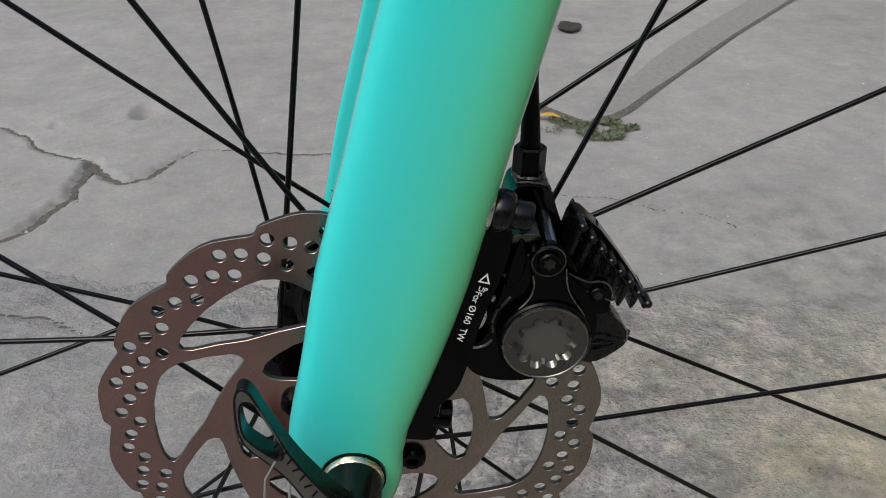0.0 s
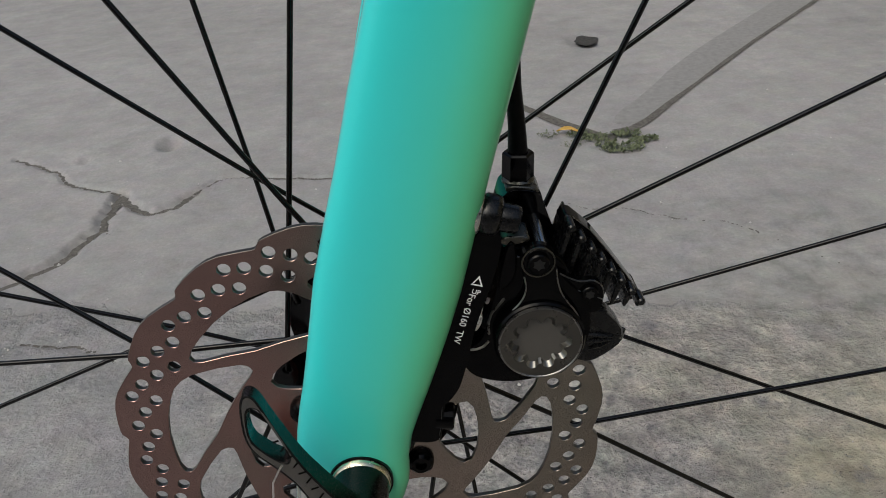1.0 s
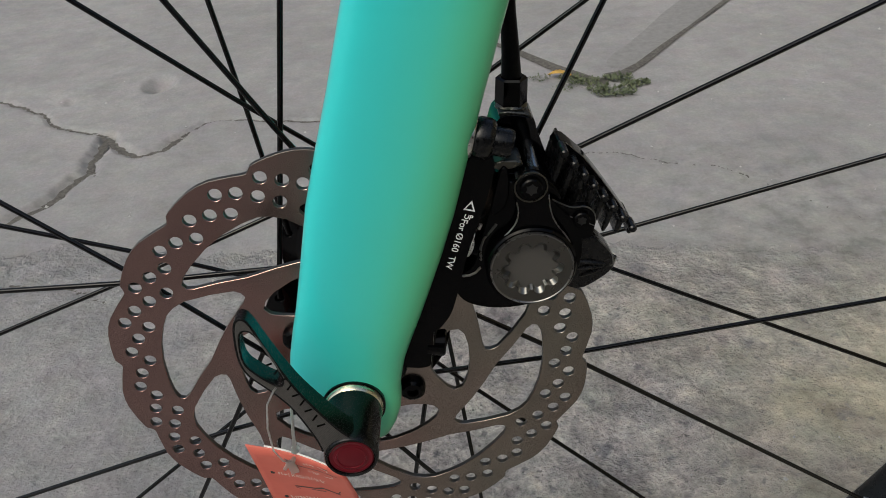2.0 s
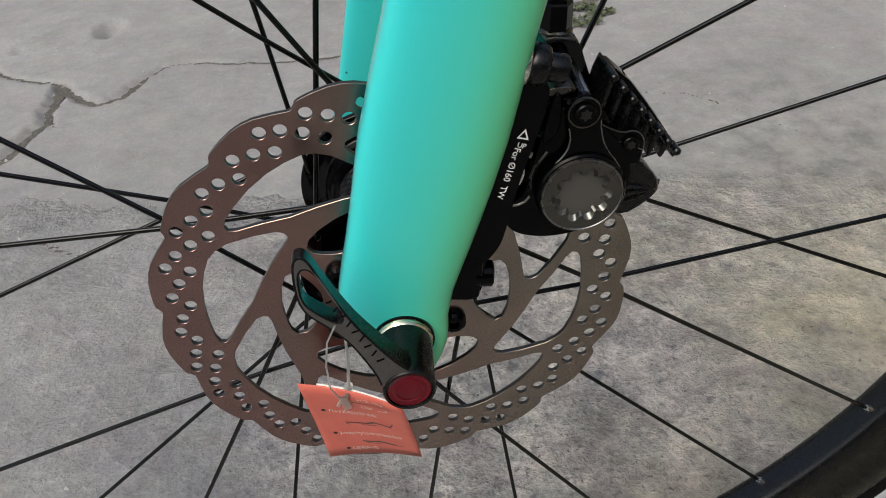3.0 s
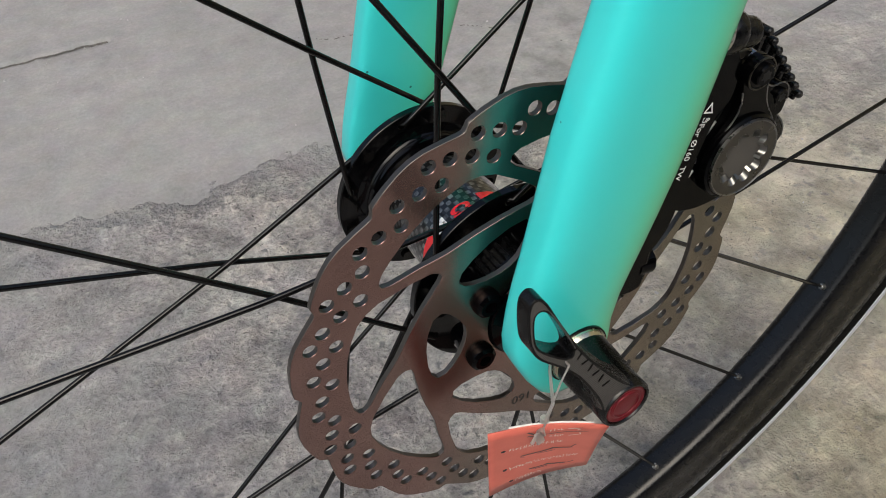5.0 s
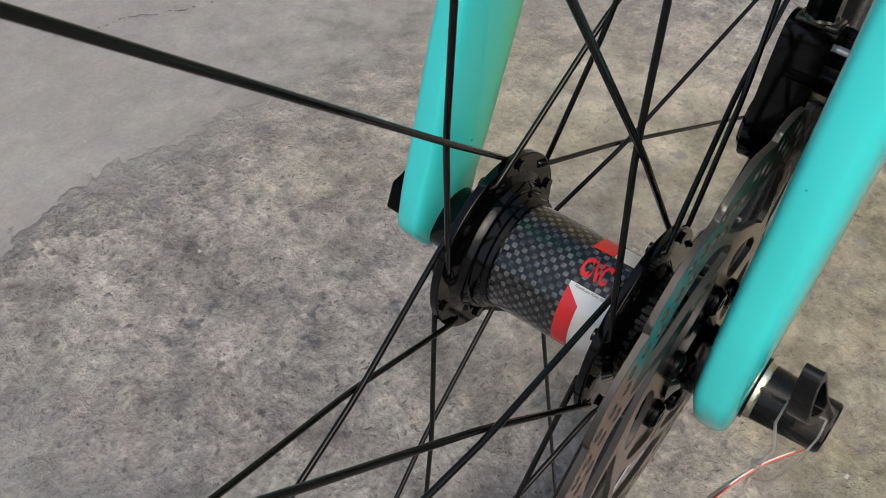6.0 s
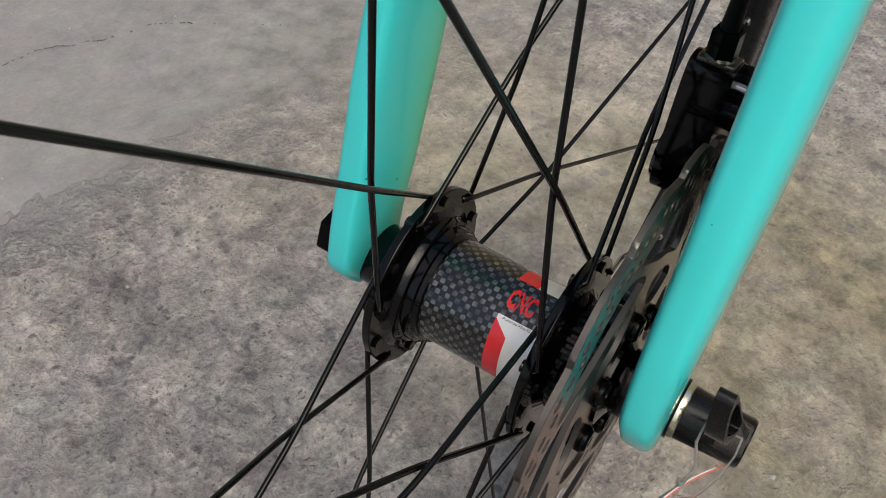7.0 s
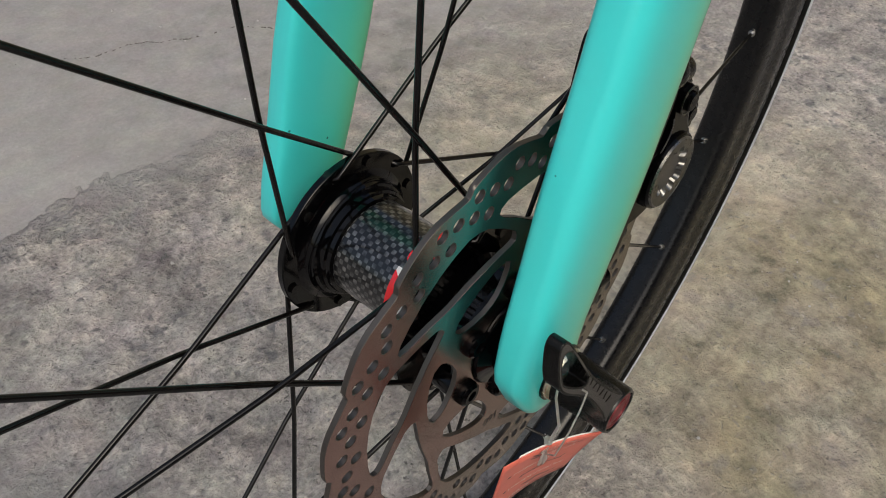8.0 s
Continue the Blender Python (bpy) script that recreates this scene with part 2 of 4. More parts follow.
def concrete():
    """Old concrete: trowelled and pale far off, worn down to its aggregate along the near side."""
    m = shader("worn_concrete", (0.3, 0.29, 0.28), 0.85, spec=0.3)
    b = m.node_tree.nodes["Principled BSDF"]
    co = coords(m)

    def tex(scale, detail, rough=0.62):
        n = nd(m, "ShaderNodeTexNoise", Scale=scale, Detail=detail, Roughness=rough)
        ln(m, co, n.inputs["Vector"])
        return n.outputs[0]

    def blend(kind, fac, a, c):
        x = nd(m, "ShaderNodeMix")
        x.data_type, x.blend_type = "RGBA", kind
        if isinstance(fac, float):
            x.inputs[0].default_value = fac
        else:
            ln(m, fac, x.inputs[0])
        ln(m, a, x.inputs[6])
        ln(m, c, x.inputs[7])
        return x.outputs[2]

    def math2(kind, a, c, d=None):
        x = nd(m, "ShaderNodeMath")
        x.operation = kind
        for i, v in enumerate((a, c, d)):
            if v is None:
                continue
            if isinstance(v, (int, float)):
                x.inputs[i].default_value = v
            else:
                ln(m, v, x.inputs[i])
        return x.outputs[0]

    big, mid, clod, fine, dust = tex(2.3, 5.0), tex(15.0, 7.0, 0.68), tex(60.0, 7.0, 0.74), tex(230.0, 4.0, 0.65), tex(5.5, 3.0)
    col = ramp(m, big, [(0.28, (0.232, 0.226, 0.224)), (0.5, (0.272, 0.264, 0.261)), (0.74, (0.318, 0.309, 0.303))])
    col = blend("OVERLAY", 0.5, col, ramp(m, mid, [(0.28, (0.34, 0.34, 0.352)), (0.5, (0.5, 0.498, 0.5)), (0.72, (0.655, 0.65, 0.64))]))
    # where the skin is worn off: towards the near side, with a ragged edge
    sep = nd(m, "ShaderNodeSeparateXYZ")
    ln(m, co, sep.inputs[0])
    edge = math2("MULTIPLY_ADD", sep.outputs[0], -0.16, 0.56)
    edge = math2("SUBTRACT", edge, sep.outputs[1])
    edge = math2("MULTIPLY_ADD", math2("SUBTRACT", mid, 0.5), 0.16, edge)
    # to the east the worn edge dies out gently
    east = math2("MINIMUM", math2("MAXIMUM", sep.outputs[0], 0.0), 1.0)
    edge = math2("MULTIPLY_ADD", math2("MULTIPLY", math2("SUBTRACT", big, 0.5), 0.9), east, edge)
    edge = math2("DIVIDE", edge, math2("MULTIPLY_ADD", east, 9.0, 1.0))
    mask = nd(m, "ShaderNodeMapRange")
    mask.inputs[1].default_value, mask.inputs[2].default_value = -0.012, 0.022
    ln(m, edge, mask.inputs[0])
    # to the west the skin has kept better
    west = nd(m, "ShaderNodeMapRange")
    west.inputs[1].default_value, west.inputs[2].default_value = -0.20, 0.02
    west.inputs[3].default_value, west.inputs[4].default_value = 0.30, 1.0
    ln(m, math2("MULTIPLY_ADD", math2("SUBTRACT", dust, 0.5), 0.35, sep.outputs[0]), west.inputs[0])
    kept = math2("MULTIPLY", mask.outputs[0], math2("SUBTRACT", 1.0, west.outputs[0]))
    grey = nd(m, "ShaderNodeRGB")
    grey.outputs[0].default_value = (0.78, 0.80, 0.83, 1)
    col = blend("MULTIPLY", kept, col, grey.outputs[0])
    mask = math2("MULTIPLY", mask.outputs[0], west.outputs[0])
    # olive-grey silt in the worn part to the east, sandy lumps, blue-grey stones and a few pale ones
    warm = ramp(m, dust, [(0.3, (1.0, 0.97, 0.88)), (0.7, (0.94, 0.895, 0.70))])
    side = nd(m, "ShaderNodeMapRange")
    side.inputs[1].default_value, side.inputs[2].default_value = 0.08, 0.42
    ln(m, math2("MULTIPLY_ADD", math2("SUBTRACT", dust, 0.5), 0.5, sep.outputs[0]), side.inputs[0])
    ends = nd(m, "ShaderNodeMapRange")
    ends.inputs[1].default_value, ends.inputs[2].default_value = 0.78, 0.52
    ln(m, math2("MULTIPLY_ADD", math2("SUBTRACT", dust, 0.5), 0.4, sep.outputs[0]), ends.inputs[0])
    # the silt lies in one patch that dies out to the north and south
    reach = nd(m, "ShaderNodeMapRange")
    reach.inputs[1].default_value, reach.inputs[2].default_value = 0.72, 0.40
    along = math2("ABSOLUTE", math2("SUBTRACT", sep.outputs[1], 0.15), 0.0)
    ln(m, math2("MULTIPLY_ADD", math2("SUBTRACT", dust, 0.5), 0.5, along), reach.inputs[0])
    east_side = math2("MULTIPLY", math2("MULTIPLY", side.outputs[0], ends.outputs[0]), reach.outputs[0])
    south = nd(m, "ShaderNodeMapRange")
    south.inputs[1].default_value, south.inputs[2].default_value = 0.62, 0.30
    ln(m, math2("MULTIPLY_ADD", math2("SUBTRACT", mid, 0.5), 0.3, sep.outputs[1]), south.inputs[0])
    silt = math2("MULTIPLY", east_side, south.outputs[0])
    col = blend("MULTIPLY", math2("MULTIPLY", silt, 0.95), col, warm)
    # painted darkness: the east patch is multiplied darker towards the south
    south_dark = nd(m, "ShaderNodeMapRange")
    south_dark.inputs[1].default_value, south_dark.inputs[2].default_value = 0.22, 0.0
    ln(m, math2("MULTIPLY_ADD", math2("SUBTRACT", tex(9.0, 4.0, 0.6), 0.5), 0.55, sep.outputs[1]), south_dark.inputs[0])
    dark_olive = nd(m, "ShaderNodeRGB")
    dark_olive.outputs[0].default_value = (0.68, 0.67, 0.61, 1)
    col = blend("MULTIPLY", math2("MULTIPLY", east_side, south_dark.outputs[0]), col, dark_olive.outputs[0])
    grit = ramp(m, tex(46.0, 6.0, 0.68), [(0.36, (0.56, 0.565, 0.56)), (0.47, (0.95, 0.95, 0.95)), (0.62, (1.22, 1.20, 1.16))])
    col = blend("MULTIPLY", math2("MULTIPLY", east_side, south_dark.outputs[0]), col, grit)
    blotch = ramp(m, tex(24.0, 4.0, 0.6), [(0.34, (0.74, 0.755, 0.73)), (0.5, (1.06, 1.06, 1.04)), (0.66, (1.28, 1.26, 1.20))])
    col = blend("MULTIPLY", east_side, col, blotch)
    rough = math2("MULTIPLY", mask, math2("MULTIPLY_ADD", silt, -0.72, 1.0))
    hue = nd(m, "ShaderNodeTexNoise", Scale=26.0, Detail=5.0, Roughness=0.7)
    ln(m, co, hue.inputs["Vector"])
    col = blend("OVERLAY", 0.09, col, hue.outputs["Color"])
    lump = ramp(m, clod, [(0.30, (0.25, 0.25, 0.25)), (0.40, (0.47, 0.47, 0.472)), (0.52, (0.60, 0.596, 0.586)), (0.66, (0.92, 0.91, 0.87))])
    col = blend("OVERLAY", math2("MULTIPLY_ADD", rough, 0.56, 0.08), col, lump)
    clump = ramp(m, tex(17.0, 5.0, 0.62), [(0.32, (0.27, 0.27, 0.28)), (0.5, (0.52, 0.52, 0.52)), (0.68, (0.78, 0.775, 0.76))])
    col = blend("OVERLAY", math2("MULTIPLY", rough, 0.8), col, clump)
    bare = nd(m, "ShaderNodeRGB")
    bare.outputs[0].default_value = (1.36, 1.33, 1.285, 1)
    col = blend("MULTIPLY", mask, col, bare.outputs[0])
    jig = nd(m, "ShaderNodeMix")
    jig.data_type, jig.blend_type = "RGBA", "LINEAR_LIGHT"
    jig.inputs[0].default_value = 0.009
    n2 = nd(m, "ShaderNodeTexNoise", Scale=90.0, Detail=3.0)
    ln(m, co, n2.inputs["Vector"])
    ln(m, co, jig.inputs[6])
    ln(m, n2.outputs["Color"], jig.inputs[7])
    pick = None
    for size, share, tones in ((44.0, 0.80, ((0.15, 0.155, 0.167), (0.20, 0.205, 0.215), (0.26, 0.225, 0.21), (0.42, 0.40, 0.36))), (100.0, 0.76, ((0.14, 0.14, 0.147), (0.19, 0.19, 0.193), (0.30, 0.27, 0.25), (0.46, 0.44, 0.40))), (240.0, 0.86, ((0.11, 0.108, 0.105), (0.17, 0.168, 0.165), (0.36, 0.34, 0.31), (0.48, 0.46, 0.42)))):
        stone = nd(m, "ShaderNodeTexVoronoi", Scale=size)
        ln(m, jig.outputs[2], stone.inputs["Vector"])
        sepc = nd(m, "ShaderNodeSeparateColor")
        ln(m, stone.outputs["Color"], sepc.inputs[0])
        few = math2("GREATER_THAN", sepc.outputs[0], share)
        body = ramp(m, stone.outputs["Distance"], [(0.20, (1, 1, 1)), (0.43, (0, 0, 0))])
        pick = math2("MULTIPLY", math2("MULTIPLY", few, body), math2("MULTIPLY_ADD", math2("MAXIMUM", rough, math2("MULTIPLY", silt, 0.6)), 0.80, 0.04))
        tone = ramp(m, sepc.outputs[1], list(zip((0.0, 0.5, 0.8, 1.0), tones)))
        col = blend("MIX", pick, col, tone)
    # pits and pores: sunk by the bump, their shade put in as dark colour
    pit = ramp(m, tex(125.0, 5.0, 0.7), [(0.31, (1, 1, 1)), (0.37, (0, 0, 0))])
    pore = ramp(m, tex(280.0, 3.0, 0.6), [(0.29, (1, 1, 1)), (0.34, (0, 0, 0))])
    pit = math2("MAXIMUM", pit, math2("MULTIPLY", pore, 0.8))
    pit = math2("MULTIPLY", pit, math2("MULTIPLY_ADD", rough, 0.55, 0.03))
    hollow = nd(m, "ShaderNodeRGB")
    hollow.outputs[0].default_value = (0.07, 0.068, 0.065, 1)
    col = blend("MIX", pit, col, hollow.outputs[0])
    col = blend("OVERLAY", math2("MULTIPLY", math2("MULTIPLY_ADD", rough, 0.42, 0.20), math2("MULTIPLY_ADD", silt, -0.5, 1.0)), col, ramp(m, fine, [(0.3, (0.25, 0.25, 0.25)), (0.7, (0.74, 0.74, 0.73))]))
    ln(m, col, b.inputs["Base Color"])
    h = math2("ADD", math2("MULTIPLY", clod, math2("MULTIPLY_ADD", rough, 1.5, 0.12)), math2("MULTIPLY", fine, math2("MULTIPLY_ADD", rough, 0.55, 0.10)))
    h = math2("ADD", h, math2("MULTIPLY", math2("MULTIPLY", tex(34.0, 4.0, 0.6), rough), 2.2))
    h = math2("ADD", h, math2("MULTIPLY", pick, 0.35))
    h = math2("SUBTRACT", h, math2("MULTIPLY", pit, 0.5))
    bump = nd(m, "ShaderNodeBump", Strength=0.95, Distance=0.007)
    ln(m, h, bump.inputs["Height"])
    ln(m, bump.outputs[0], b.inputs["Normal"])
    return m


STEEL = rotor_steel()
CUTSTEEL = grain(shader("cut_steel_edge", (0.13, 0.118, 0.108), 0.45, metal=1.0), 900, 0.4, 3, 0.0002, rough=(0.36, 0.55))
CARBON = carbon()
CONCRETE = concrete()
# near-black colour that stands in for the shade down in a pit
PIT_SHADE = grain(shader("pit_shade", (0.03, 0.028, 0.026), 0.95), 160, 0.6, 5, 0.002, tint=((0.02, 0.019, 0.018), (0.05, 0.047, 0.043)))
DIRT = grain(shader("dark_dirt", (0.085, 0.078, 0.07), 0.95), 160, 0.6, 5, 0.002, tint=((0.05, 0.045, 0.04), (0.14, 0.13, 0.115)))
STRIP = grain(shader("cement_strip", (0.2, 0.19, 0.185), 0.85), 90, 0.6, 7, 0.002, tint=((0.19, 0.185, 0.182), (0.25, 0.243, 0.237)))
LEAF = grain(shader("moss_green", (0.07, 0.10, 0.03), 0.7), 200, 0.2, 3, 0.001, tint=((0.055, 0.07, 0.034), (0.135, 0.155, 0.08)))
YELLOW = shader("dry_leaf", (0.55, 0.33, 0.07), 0.6)
STONE = grain(shader("pale_stone", (0.40, 0.39, 0.375), 0.7), 200, 0.3, 4, 0.001)


# ---- building helpers ----
def thing(name, label, category, m=None, group="", kind=""):
    ob = new(name)
    ob.empty_display_size = 0.02
    ob.matrix_world = WHEEL if m is None else m
    return tagged(ob, label, category, group, kind)


def part(name, bm, material, parent, label="", smooth=True, bevel=0.0, seg=2):
    """Links a bmesh, drawn in millimetres, as one mesh object under a thing or a part."""
    bmesh.ops.remove_doubles(bm, verts=bm.verts, dist=1e-5)
    bmesh.ops.recalc_face_normals(bm, faces=bm.faces)
    for v in bm.verts:
        v.co *= MM
    me = bpy.data.meshes.new(name)
    bm.to_mesh(me)
    bm.free()
    for p in me.polygons:
        p.use_smooth = smooth
    if smooth:
        me.set_sharp_from_angle(angle=radians(38))
    me.materials.append(material)
    ob = new(name, me)
    ob.parent = parent
    if label:
        tagged(ob, label)
    if bevel:
        b = ob.modifiers.new("soft_edges", "BEVEL")
        b.width, b.segments, b.limit_method, b.angle_limit = bevel * MM, seg, "ANGLE", radians(35)
        b.harden_normals = False
    return ob


def lathe(bm, profile, seg=48, close=False):
    """Turns (z, r) pairs round the z axis."""
    rings = []
    for z, r in profile:
        rings.append([bm.verts.new((r * math.cos(2 * math.pi * i / seg), r * math.sin(2 * math.pi * i / seg), z)) for i in range(seg)])
    pairs = list(zip(rings, rings[1:])) + ([(rings[-1], rings[0])] if close else [])
    for a, b in pairs:
        for i in range(seg):
            j = (i + 1) % seg
            bm.faces.new((a[i], a[j], b[j], b[i]))
    if not close:
        for ring in (rings[0], rings[-1]):
            if (ring[0].co - ring[seg // 2].co).length > 1e-4:
                bm.faces.new(ring)
    return bm


def turned(profile, seg=48, close=False):
    return lathe(bmesh.new(), profile, seg, close)


def prism(loops, z0, z1):
    """A plate with holes: the first loop is its outline, the rest are holes."""
    bm = bmesh.new()
    edges = []
    for loop in loops:
        vs = [bm.verts.new((x, y, z0)) for x, y in loop]
        edges += [bm.edges.new((vs[i], vs[(i + 1) % len(vs)])) for i in range(len(vs))]
    bmesh.ops.triangle_fill(bm, use_beauty=True, use_dissolve=False, edges=edges, normal=(0, 0, 1))
    got = bmesh.ops.extrude_face_region(bm, geom=bm.faces[:])
    for e in got["geom"]:
        if isinstance(e, bmesh.types.BMVert):
            e.co.z = z1
    return bm


def tube(bm, pts, radius, seg=8, caps=True):
    """A round rod along points; radius is one number or one a point."""
    pts = [Vector(p) for p in pts]
    rs = radius if isinstance(radius, (list, tuple)) else [radius] * len(pts)
    rings, up = [], Vector((0.31, 0.17, 0.93))
    for i, p in enumerate(pts):
        d = (pts[min(i + 1, len(pts) - 1)] - pts[max(i - 1, 0)]).normalized()
        if abs(d.dot(up)) > 0.95:
            up = Vector((1, 0, 0))
        a = d.cross(up).normalized()
        b = d.cross(a)
        up = a.cross(d)
        rings.append([bm.verts.new(p + rs[i] * (a * math.cos(2 * math.pi * k / seg) + b * math.sin(2 * math.pi * k / seg))) for k in range(seg)])
    for u, v in zip(rings, rings[1:]):
        for k in range(seg):
            j = (k + 1) % seg
            bm.faces.new((u[k], u[j], v[j], v[k]))
    if caps:
        bm.faces.new(rings[0])
        bm.faces.new(rings[-1])
    return bm


def rod(pts, radius, seg=8):
    return tube(bmesh.new(), pts, radius, seg)


def box(c, s, m=None):
    bm = bmesh.new()
    bmesh.ops.create_cube(bm, size=1.0)
    for v in bm.verts:
        v.co = Vector((v.co.x * s[0], v.co.y * s[1], v.co.z * s[2]))
        if m:
            v.co = m @ v.co
        v.co += Vector(c)
    return bm


def circle(cx, cy, r, n=20, start=0.0):
    return [(cx + r * math.cos(start + 2 * math.pi * i / n), cy + r * math.sin(start + 2 * math.pi * i / n)) for i in range(n)]


def smoothed(loop, rounds=2):
    """Cuts the corners of a closed outline (Chaikin)."""
    for _ in range(rounds):
        out = []
        for i in range(len(loop)):
            (ax, ay), (bx, by) = loop[i], loop[(i + 1) % len(loop)]
            out += [(ax * 0.75 + bx * 0.25, ay * 0.75 + by * 0.25), (ax * 0.25 + bx * 0.75, ay * 0.25 + by * 0.75)]
        loop = out
    return loop


def loft(sections):
    """Joins closed rings of points, capped at both ends."""
    bm = bmesh.new()
    rings = [[bm.verts.new(p) for p in s] for s in sections]
    n = len(rings[0])
    for a, b in zip(rings, rings[1:]):
        for i in range(n):
            j = (i + 1) % n
            bm.faces.new((a[i], a[j], b[j], b[i]))
    bm.faces.new(rings[0])
    bm.faces.new(rings[-1])
    return bm


def lettering(name, text, size, m, material, parent, label="", extrude=0.03, bold=0.0):
    """Raised writing, in millimetres, laid by the pose m in its parent's axes."""
    cu = bpy.data.curves.new(name, "FONT")
    cu.body, cu.size, cu.align_x, cu.align_y = text, size, "CENTER", "CENTER"
    cu.extrude, cu.offset = extrude, bold
    tmp = bpy.data.objects.new(name, cu)
    scene.collection.objects.link(tmp)
    me = bpy.data.meshes.new_from_object(tmp.evaluated_get(bpy.context.evaluated_depsgraph_get()))
    bpy.data.objects.remove(tmp)
    me.name = name
    for v in me.vertices:
        v.co = (m @ v.co) * MM
    me.materials.clear()
    me.materials.append(material)
    ob = new(name, me)
    ob.parent = parent
    if label:
        tagged(ob, label)
    return ob


def polar(r, a):
    return r * math.cos(a), r * math.sin(a)


# ---- ground ----
CRACKS = (
    (((-0.676, 1.143), (-0.62, 1.103), (-0.581, 1.073), (-0.533, 1.01), (-0.486, 0.985), (-0.446, 0.964)), 0.0042),
    (((-0.446, 0.964), (-0.411, 0.914), (-0.38, 0.889), (-0.35, 0.904), (-0.33, 0.943)), 0.0080),
    (((-0.33, 0.943), (-0.301, 0.988), (-0.27, 0.993), (-0.208, 0.978), (-0.129, 0.963), (-0.009, 0.956)), 0.0046),
    (((-0.446, 0.964), (-0.442, 0.914), (-0.446, 0.879), (-0.438, 0.851), (-0.446, 0.838), (-0.456, 0.813), (-0.468, 0.768), (-0.48, 0.751), (-0.496, 0.735), (-0.51, 0.717), (-0.556, 0.69), (-0.668, 0.64)), 0.0088),
    (((-0.438, 0.851), (-0.427, 0.832), (-0.402, 0.84)), 0.0030),
    (((-0.446, 0.574), (-0.365, 0.553), (-0.324, 0.523)), 0.003),
    (((0.152, 0.852), (0.243, 0.787), (0.288, 0.782), (0.344, 0.741), (0.405, 0.721), (0.556, 0.524)), 0.0016),
)


def way_of(points, step=0.006, wobble=0.008, seed=1):
    """A broken line through the points, with fine jags."""
    rng = np.random.RandomState(seed)
    out = []
    for (ax, ay), (bx, by) in zip(points, points[1:]):
        n = max(2, int(math.hypot(bx - ax, by - ay) / step))
        for i in range(n):
            t = i / n
            k = 0.2 + 0.8 * math.sin(math.pi * t)
            out.append((ax + (bx - ax) * t + k * wobble * noise.noise((ax * 9 + t * 4, ay * 9, seed)) + rng.uniform(-0.0018, 0.0018),
                        ay + (by - ay) * t + k * wobble * noise.noise((ax * 9, ay * 9 + t * 4, seed + 5)) + rng.uniform(-0.0018, 0.0018)))
    out.append(points[-1])
    return np.array(out)


def build_ground():
    near_x, near_y = np.arange(-0.86, 1.10, 0.0042), np.arange(-0.25, 1.75, 0.0042)
    far = np.array([0.1, 0.3, 0.8, 2, 5, 15, 50, 200, 800])
    xs = np.concatenate([(near_x[0] - far)[::-1], near_x, near_x[-1] + far])
    ys = np.concatenate([(near_y[0] - far)[::-1], near_y, near_y[-1] + far])
    X, Y = np.meshgrid(xs, ys, indexing="ij")
    Z = np.zeros_like(X)
    for i, (pts, half) in enumerate(CRACKS):
        w = way_of(pts, seed=i + 1)
        d = np.full(X.shape, 9.0)
        lo, hi = w.min(0) - 0.03, w.max(0) + 0.03
        box_ = (X > lo[0]) & (X < hi[0]) & (Y > lo[1]) & (Y < hi[1])
        px, py = X[box_], Y[box_]
        best = np.full(px.shape, 9.0)
        for q in w:
            best = np.minimum(best, np.hypot(px - q[0], py - q[1]))
        d[box_] = best
        Z -= np.clip(1 - (d - half * 0.4) / (half * 1.3), 0, 1) * half * 1.2
    # uneven slab: broad dips and small pits
    for i in range(X.shape[0]):
        for j in range(X.shape[1]):
            x, y = X[i, j], Y[i, j]
            if abs(x) < 2 and abs(y) < 2.5:
                Z[i, j] += 0.0022 * noise.noise((x * 5, y * 5, 0)) + 0.0010 * noise.noise((x * 31, y * 31, 3))
                worn = min(1.0, max(0.0, (0.56 - 0.16 * x - y) / 0.06)) * min(1.0, max(0.25, (x + 0.24) / 0.24)) * (1 - 0.65 * min(1.0, max(0.0, (x - 0.08) / 0.2)))
                if worn:
                    lump = 0.0030 * noise.noise((x * 38, y * 38, 7)) + 0.0022 * noise.noise((x * 85, y * 85, 9))
                    hollow = min(0.0, 0.12 + noise.noise((x * 60, y * 60, 21)) * 0.6)
                    Z[i, j] += worn * (lump + 0.012 * hollow - 0.0022)
    for cx, cy, r, h in ((0.392, 1.586, 0.040, 0.014), (-0.413, 1.166, 0.026, 0.020), (-0.548, 1.113, 0.012, 0.005), (0.10, 0.583, 0.010, 0.003)):
        Z -= h * np.clip(1.2 - np.hypot((X - cx), (Y - cy) * 0.7) / r, 0, 1)
    Z = np.minimum(Z, 0.0)
    ny = len(ys)
    me = bpy.data.meshes.new("ground")
    verts = np.stack([X, Y, Z], -1).reshape(-1, 3)
    idx = np.arange(len(xs) * ny).reshape(len(xs), ny)
    faces = np.stack([idx[:-1, :-1], idx[1:, :-1], idx[1:, 1:], idx[:-1, 1:]], -1).reshape(-1, 4)
    me.from_pydata(verts.tolist(), [], faces.tolist())
    for p in me.polygons:
        p.use_smooth = True
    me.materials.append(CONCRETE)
    return tagged(new("ground", me), "worn grey concrete slab with cracks and rough patches", "ground", kind="structure")


GROUND = build_ground()


def plain_wall(name, x0, x1, y0, y1, high, material, label):
    bm = bmesh.new()
    bmesh.ops.create_cube(bm, size=1.0)
    for v in bm.verts:
        v.co = Vector(((x0 + x1) / 2 + v.co.x * (x1 - x0), (y0 + y1) / 2 + v.co.y * (y1 - y0), -0.05 + (v.co.z + 0.5) * high)) / MM
    return tagged(part(name, bm, material, None, smooth=False), label, "wall", kind="structure")


